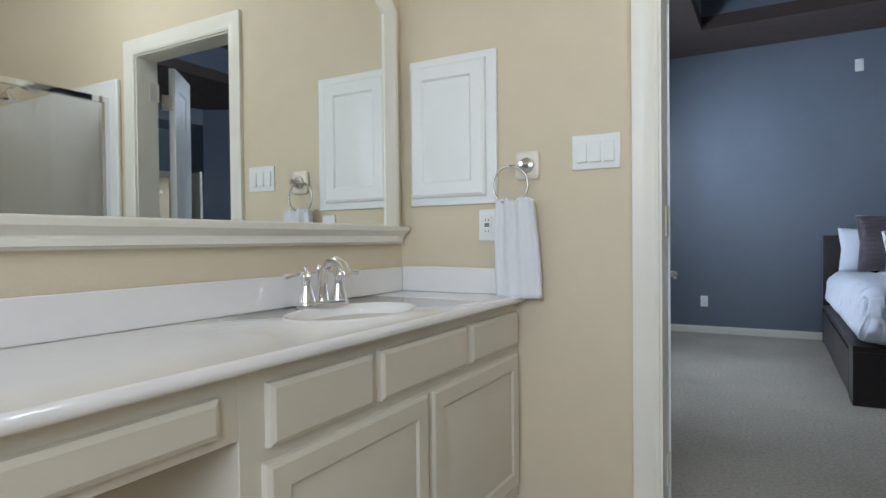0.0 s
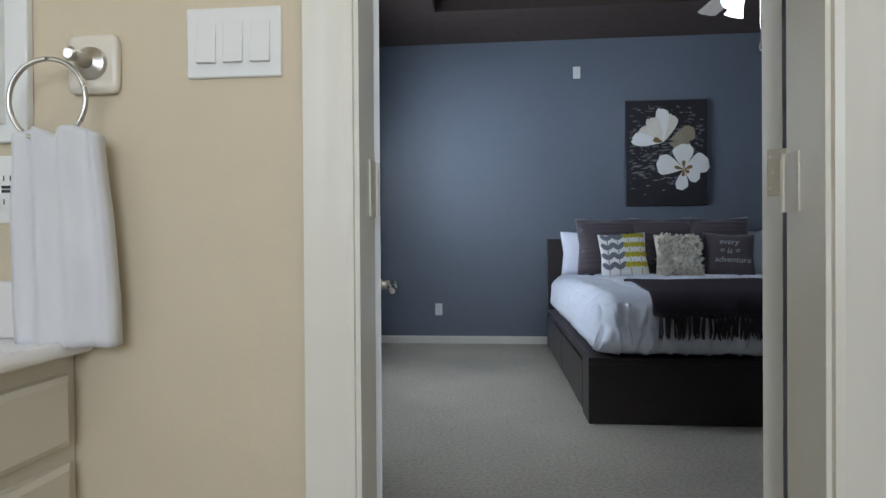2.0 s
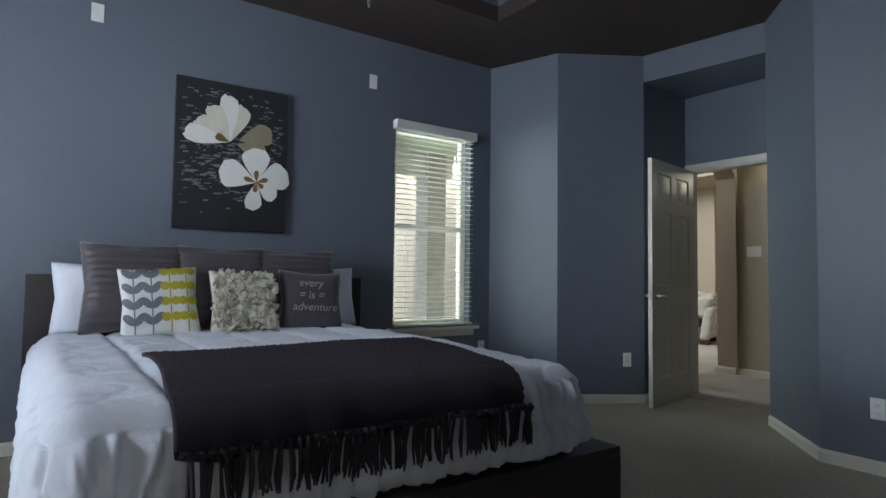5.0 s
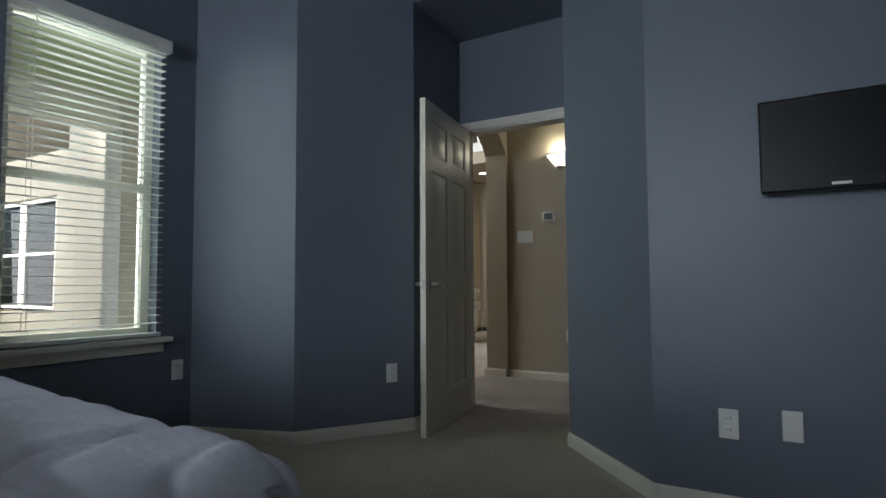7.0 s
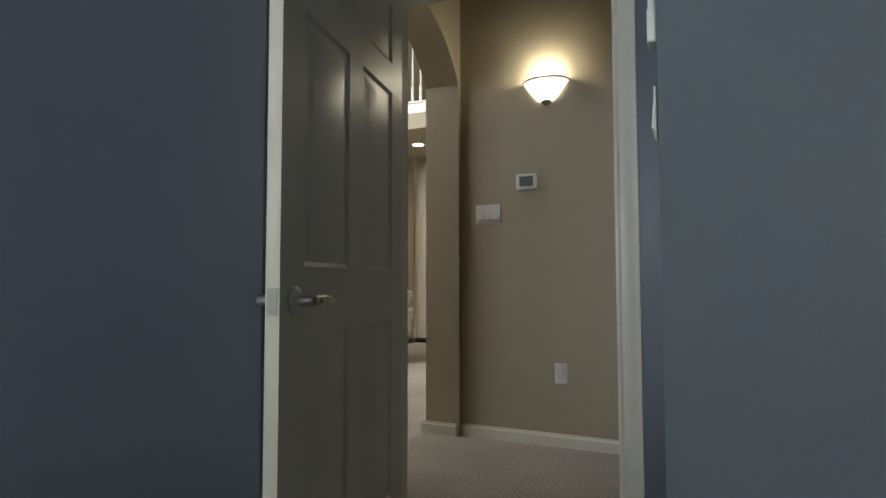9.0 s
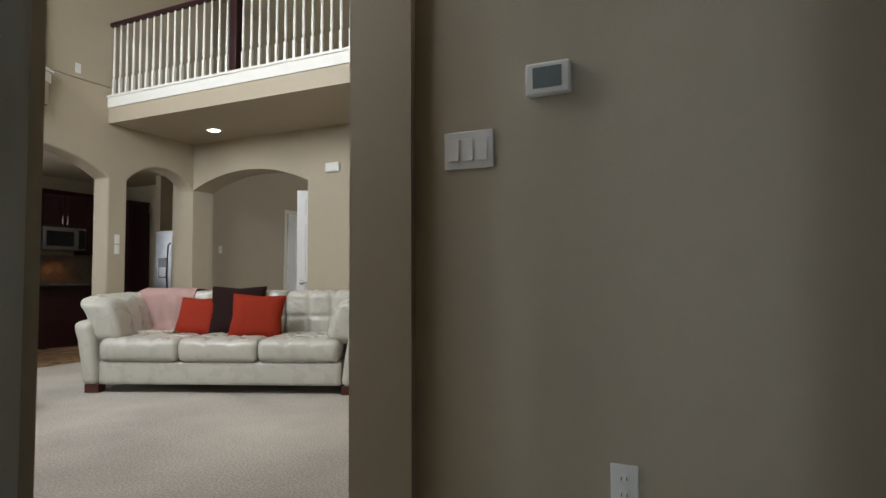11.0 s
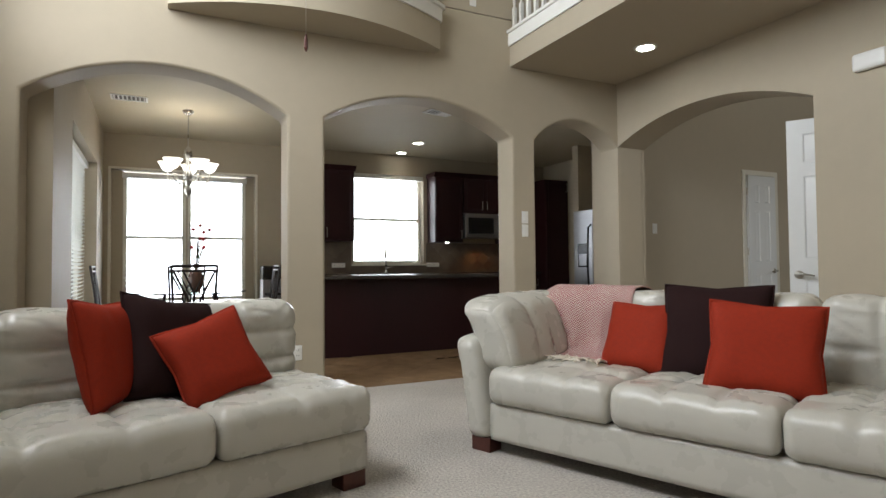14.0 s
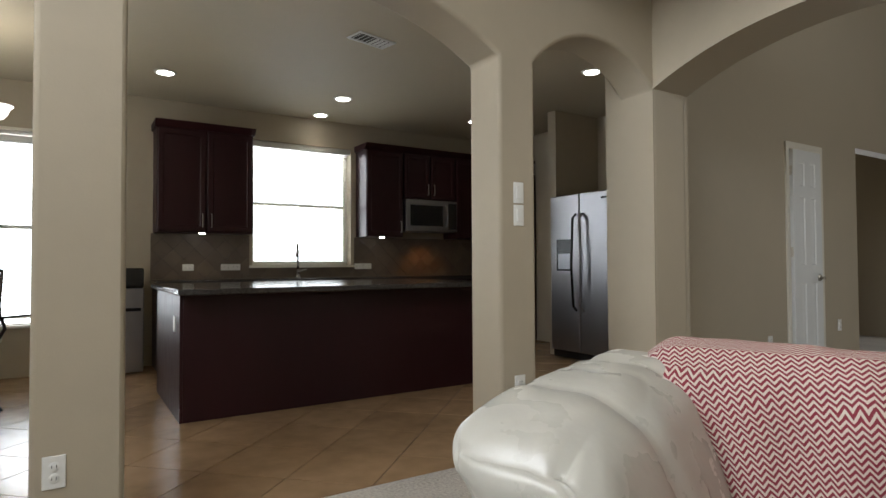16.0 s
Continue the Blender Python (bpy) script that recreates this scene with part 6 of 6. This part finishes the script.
for x, s_ in ((-0.10, -1), (0.0, 1)):
    bm = bmesh.new()
    tube(bm, [(x, -0.03, 0.55), (x, -0.08, 0.60), (x + s_ * 0.012, -0.095, 1.05), (x, -0.08, 1.55), (x, -0.03, 1.60)], 0.014)
    part("handle", bm, BLACK if s_ < 0 else STEEL, fr, smooth=True)
setting("wall_fridge_side", boxes((12.60, 13.3, 13.87, 14.0, 0, 2.86)), TAN)
cabinet("tall_cabinet", 12.80, 13.29, 15.0, KB, 0.0, 2.50, 1, "tall dark cherry cabinet in the kitchen corner", handle="high")
setting("wall_kitchen_end", boxes((11.60, 13.5, 11.86, 12.1, 0, 2.86)), TAN)

sash("window_3", pose(10.2125, KB + 0.16, 1.06), 1.235, 1.47)
blinds(pose(10.2125, KB + 0.07, 2.53), 1.20, 1.44, "white blind in the kitchen window", tilt=5)
setting("window_sill", boxes((9.56, 10.87, KB - 0.03, KB + 0.12, 1.03, 1.058)), TRIM, bevel=0.003)
for x in (6.75, 7.57):
    sash("window_4", pose(x, KB + 0.20, 0.55), 0.80, 1.80)
    blinds(pose(x, KB + 0.13, 2.34), 0.78, 1.76, "white blind in the dining room window", tilt=5)
setting("window_mullion", boxes((7.15, 7.17, KB + 0.05, KB + 0.25, 0.50, 2.37), (6.21, 6.35, KB + 0.17, KB + 0.25, 0.50, 2.37), (7.97, 8.09, KB + 0.17, KB + 0.25, 0.50, 2.37)), TAN)
setting("window_sill", boxes((6.15, 8.15, KB - 0.04, KB + 0.16, 0.47, 0.498)), TRIM, bevel=0.004)
for x, s_ in ((6.21, -1), (8.09, 1)):
    setting("window_trim", boxes((min(x, x + s_ * 0.03), max(x, x + s_ * 0.03), KB - 0.012, KB - 0.001, 0.50, 2.40)), TRIM)
setting("window_trim", boxes((6.21, 8.09, KB - 0.012, KB - 0.001, 2.37, 2.40)), TRIM)
for y in (13.18, 14.32):
    sash("window_5", pose(5.90, y, 0.55, 0, 0, 90), 1.10, 1.72)
    blinds(pose(5.98, y, 2.29, 0, 0, 90), 1.08, 1.72, "white blind in the side window of the dining room", tilt=-30)
setting("window_sill", boxes((5.95, 6.16, 12.55, 14.95, 0.47, 0.498)), TRIM, bevel=0.004)
for x, y in ((8.54, 14.75), (10.29, 14.71), (10.333, 15.5), (11.92, 12.66), (12.1, 14.8)):
    can_light(x, y, 2.86)
    spot("can_lamp", (x, y, 2.84), 7)
vent(6.50, 13.84, 2.86, 0, 0.36, 0.22)
vent(9.83, 13.03, 2.86, 12, 0.36, 0.18)

# ---- dining room ----
cl_ = thing("chandelier", "nickel chandelier with five lit upturned glass shades", "chandelier", pose(7.10, 14.15, 0))
bm = bmesh.new()
lathe(bm, [(0.065, 2.86), (0.06, 2.83), (0.02, 2.81)], n=20)
tube(bm, [(0, 0, 2.82), (0, 0, 2.44)], 0.006)
lathe(bm, [(0.01, 2.44), (0.035, 2.40), (0.05, 2.34), (0.02, 2.28), (0.03, 2.18), (0.055, 2.10), (0.04, 2.02), (0.015, 1.96), (0.045, 1.935), (0.045, 1.90), (0.012, 1.86), (0.004, 1.83)], n=16)
part("column", bm, NICKEL, cl_, smooth="auto")
for i in range(5):
    a = radians(72 * i + 10)
    bm = bmesh.new()
    pts = [(0.03, 2.06), (0.09, 2.00), (0.16, 1.99), (0.22, 2.03), (0.245, 2.10), (0.24, 2.14)]
    tube(bm, [(r_ * math.cos(a), r_ * math.sin(a), z) for r_, z in pts], 0.008)
    cur = [(0.19 + 0.055 * math.cos(t_) * (1 - k_ / 18), 2.045 + 0.055 * math.sin(t_) * (1 - k_ / 18)) for k_, t_ in enumerate([j * 0.5 for j in range(15)])]
    tube(bm, [(r_ * math.cos(a), r_ * math.sin(a), z) for r_, z in cur], 0.005, 6)
    part("arm", bm, NICKEL, cl_, smooth=True)
    bm = bmesh.new()
    lathe(bm, [(0.025, 2.145), (0.050, 2.16), (0.072, 2.19), (0.084, 2.225), (0.108, 2.252), (0.102, 2.25), (0.03, 2.165)], (0.24 * math.cos(a), 0.24 * math.sin(a), 0), 20)
    part("shade", bm, glow("lit_chandelier_glass", (1, 0.95, 0.85), 2.5) if i == 0 else bpy.data.materials["lit_chandelier_glass"], cl_, "lit white glass shade", smooth=True)
lamp("chandelier_lamp", (7.10, 14.15, 2.30), 12, 0.15)
IRON = mat("dark_bronze_iron", (0.03, 0.022, 0.018), 0.4, metal=0.6, grain=0.1)
tb = thing("dining_table", "round glass dining table on a dark iron base", "dining table", pose(7.12, 13.95, 0))
bm = bmesh.new()
lathe(bm, [(0.60, 0.735), (0.605, 0.741), (0.60, 0.747)], n=48)
part("glass_top", bm, clear("table_glass", (0.85, 0.92, 0.90)), tb)
bm = bmesh.new()
for i in range(4):
    a = radians(45 + 90 * i)
    c_, s_ = math.cos(a), math.sin(a)
    tube(bm, [(0.36 * c_, 0.36 * s_, 0.73), (0.40 * c_, 0.40 * s_, 0.6), (0.22 * c_, 0.22 * s_, 0.35), (0.30 * c_, 0.30 * s_, 0.12), (0.38 * c_, 0.38 * s_, 0.0)], 0.013)
tube(bm, [(0.37 * math.cos(i * math.pi / 16), 0.37 * math.sin(i * math.pi / 16), 0.725) for i in range(33)], 0.010)
part("base", bm, IRON, tb, smooth=True)


def dining_chair(x, y, turn):
    c_ = thing("dining_chair", "dark iron dining chair with a cream padded seat", "chair", pose(x, y, 0, 0, 0, turn), "chairs round the table")
    for sx in (-0.19, 0.19):
        bm = bmesh.new()
        tube(bm, [(sx, 0.20, 0), (sx, 0.185, 0.45), (sx * 1.05, 0.22, 0.75), (sx * 1.12, 0.26, 1.03)], 0.013)
        part("back_post", bm, IRON, c_, smooth=True)
        bm = bmesh.new()
        tube(bm, [(sx, -0.19, 0), (sx, -0.19, 0.44)], 0.012)
        part("leg", bm, IRON, c_, smooth=True)
    for z_, yy, w_ in ((0.52, 0.195, 0.20), (0.98, 0.253, 0.21), (1.03, 0.26, 0.215)):
        bm = bmesh.new()
        tube(bm, [(-w_, yy, z_), (0, yy + 0.015, z_), (w_, yy, z_)], 0.013)
        part("back_rail", bm, IRON, c_, smooth=True)
    for s_ in (-1, 1):
        bm = bmesh.new()
        tube(bm, [(s_ * 0.03, 0.20, 0.52), (s_ * 0.06, 0.215, 0.70), (s_ * 0.19, 0.25, 0.97)], 0.012)
        part("back_slat", bm, IRON, c_, smooth=True)
        bm = bmesh.new()
        tube(bm, [(s_ * 0.03, 0.20, 0.52), (s_ * 0.0, 0.22, 0.75), (s_ * -0.10, 0.245, 0.97)], 0.009)
        part("back_slat", bm, IRON, c_, smooth=True)
    bm = bmesh.new()
    for a_, b_ in (((-0.19, -0.19), (0.19, -0.19)), ((-0.19, -0.19), (-0.19, 0.19)), ((0.19, -0.19), (0.19, 0.19)), ((-0.19, 0.19), (0.19, 0.19))):
        tube(bm, [(*a_, 0.43), (*b_, 0.43)], 0.011)
    part("seat_frame", bm, IRON, c_)
    bm = bmesh.new()
    rounded(bm, -0.225, 0.225, -0.225, 0.20, 0.44, 0.50, 0.028, 10, 10, 4)
    part("seat", bm, mat("cream_seat_fabric", (0.66, 0.62, 0.54), 0.8) if "cream_seat_fabric" not in bpy.data.materials else bpy.data.materials["cream_seat_fabric"], c_, smooth=True)


dining_chair(7.12, 13.32, 180)
dining_chair(7.12, 14.62, 0)
dining_chair(6.42, 13.95, 90)
dining_chair(7.83, 13.95, -90)
va = thing("flower_vase", "glazed brown vase with red flowers and dry twigs", "vase", pose(7.18, 13.98, 0.748))
bm = bmesh.new()
lathe(bm, [(0.05, 0), (0.075, 0.06), (0.09, 0.14), (0.07, 0.20), (0.055, 0.23), (0.06, 0.24), (0.045, 0.225)], n=20)
part("vase", bm, mat("brown_glaze", (0.14, 0.07, 0.05), 0.25), va, smooth="auto")
rg = random.Random(3)
bm, fl, lf = bmesh.new(), bmesh.new(), bmesh.new()
for k in range(22):
    a, lean, h_ = rg.uniform(0, 6.28), rg.uniform(0.02, 0.16), rg.uniform(0.28, 0.62)
    tip = (lean * math.cos(a) + 0.05, lean * math.sin(a), 0.2 + h_)
    tube(bm, [(0, 0, 0.2), (tip[0] * 0.4, tip[1] * 0.4, 0.2 + h_ * 0.5), tip], 0.003, 4)
    if k % 2 == 0 and h_ < 0.55:
        for j in range(6):
            t_ = j * 1.047
            c = Vector(tip)
            d_ = Vector((math.cos(t_), 0.3, math.sin(t_))) * 0.016
            e_ = Vector((-math.sin(t_), 0, math.cos(t_))) * 0.010
            fl.faces.new([fl.verts.new(p_) for p_ in (c, c + d_ + e_, c + d_ * 1.5, c + d_ - e_)])
    for j in range(9):
        t_ = rg.random()
        c = Vector((tip[0] * t_, tip[1] * t_, 0.2 + h_ * t_))
        d_ = Vector((rg.gauss(0, 1), rg.gauss(0, 1), rg.gauss(0, 1))).normalized() * 0.022
        lf.faces.new([lf.verts.new(p_) for p_ in (c, c + d_ + Vector((0.006, 0, 0)), c + d_ * 1.8, c + d_ - Vector((0.006, 0, 0)))])
part("twigs", bm, LEGW, va)
part("flowers", fl, mat("red_petals", (0.45, 0.02, 0.015), 0.6), va, kind="stuff")
part("leaves", lf, LEAFM, va, kind="stuff")
wd = thing("water_dispenser", "black and steel floor-standing water dispenser", "water dispenser", pose(8.28, 15.45, 0))
part("body", boxes((-0.15, 0.15, -0.15, 0.15, 0.02, 0.84)), STEEL, wd, bevel=0.01)
part("head", boxes((-0.15, 0.15, -0.15, 0.15, 0.84, 1.04)), BLACK, wd, bevel=0.02)
part("drip_tray", boxes((-0.12, 0.12, -0.20, -0.15, 0.62, 0.65)), BLACK, wd, bevel=0.004)

# ---- tiles ----
def clip(poly, axis, lim, keep_more):
    out = []
    for i, p in enumerate(poly):
        q = poly[(i + 1) % len(poly)]
        a, b_ = (p[axis] - lim) * (1 if keep_more else -1), (q[axis] - lim) * (1 if keep_more else -1)
        if a >= 0:
            out.append(p)
        if (a >= 0) != (b_ >= 0):
            t_ = a / (a - b_)
            out.append((p[0] + (q[0] - p[0]) * t_, p[1] + (q[1] - p[1]) * t_))
    return out


def diagonal_tiles(x0, x1, y0, y1, size, gap):
    step = size * math.sqrt(2) / 2
    h_ = (size - gap) * math.sqrt(2) / 2
    j = 0
    y = y0
    while y < y1 + step:
        x = x0 + (step if j % 2 else 0)
        while x < x1 + step:
            poly = [(x - h_, y), (x, y - h_), (x + h_, y), (x, y + h_)]
            for ax, lim, more in ((0, x0, True), (0, x1, False), (1, y0, True), (1, y1, False)):
                poly = clip(poly, ax, lim, more) if poly else poly
            if len(poly) > 2:
                yield poly
            x += 2 * step
        y += step
        j += 1


def tile_material(name, color, rough):
    m_ = mat(name, color, rough, grain=0.22, scale=7, coarse=2.2)
    n_, l_ = m_.node_tree.nodes, m_.node_tree.links
    p = n_["Principled BSDF"]
    src = p.inputs["Base Color"].links[0].from_socket
    oi = n_.new("ShaderNodeObjectInfo")
    r_ = n_.new("ShaderNodeMapRange")
    r_.inputs["To Min"].default_value, r_.inputs["To Max"].default_value = 0.86, 1.12
    l_.new(oi.outputs["Random"], r_.inputs["Value"])
    mx = n_.new("ShaderNodeMix")
    mx.data_type, mx.blend_type = "RGBA", "MULTIPLY"
    mx.inputs["Factor"].default_value = 1
    l_.new(src, mx.inputs["A"])
    l_.new(r_.outputs[0], mx.inputs["B"])
    l_.new(mx.outputs["Result"], p.inputs["Base Color"])
    return m_


floor_ob = bpy.data.objects["floor_tile"]
FT = tile_material("glazed_tan_tile", (0.36, 0.235, 0.13), 0.22)
for poly in diagonal_tiles(6.12, 13.3, 11.39, 15.75, 0.46, 0.007):
    bm = bmesh.new()
    prism(bm, poly, "z", -0.004, 0.0)
    part("tile", bm, FT, floor_ob)
ST = tile_material("slate_backsplash_tile", (0.15, 0.115, 0.085), 0.35)
wall_ob = tagged(part("backsplash", boxes((8.53, 9.56, KB - 0.006, KB - 0.001, 0.912, 1.408), (9.56, 10.87, KB - 0.006, KB - 0.001, 0.912, 1.028), (10.87, 12.79, KB - 0.006, KB - 0.001, 0.912, 1.408)), mat("dark_grout", (0.08, 0.07, 0.06), 0.8)), "", "", kind="structure")
for poly in diagonal_tiles(8.53, 9.56, 0.915, 1.405, 0.155, 0.005):
    bm = bmesh.new()
    prism(bm, poly, "y", KB - 0.012, KB - 0.006)
    part("tile", bm, ST, wall_ob)
for poly in diagonal_tiles(9.56, 10.87, 0.915, 1.025, 0.155, 0.005):
    bm = bmesh.new()
    prism(bm, poly, "y", KB - 0.012, KB - 0.006)
    part("tile", bm, ST, wall_ob)
for poly in diagonal_tiles(10.87, 12.78, 0.915, 1.405, 0.155, 0.005):
    bm = bmesh.new()
    prism(bm, poly, "y", KB - 0.012, KB - 0.006)
    part("tile", bm, ST, wall_ob)
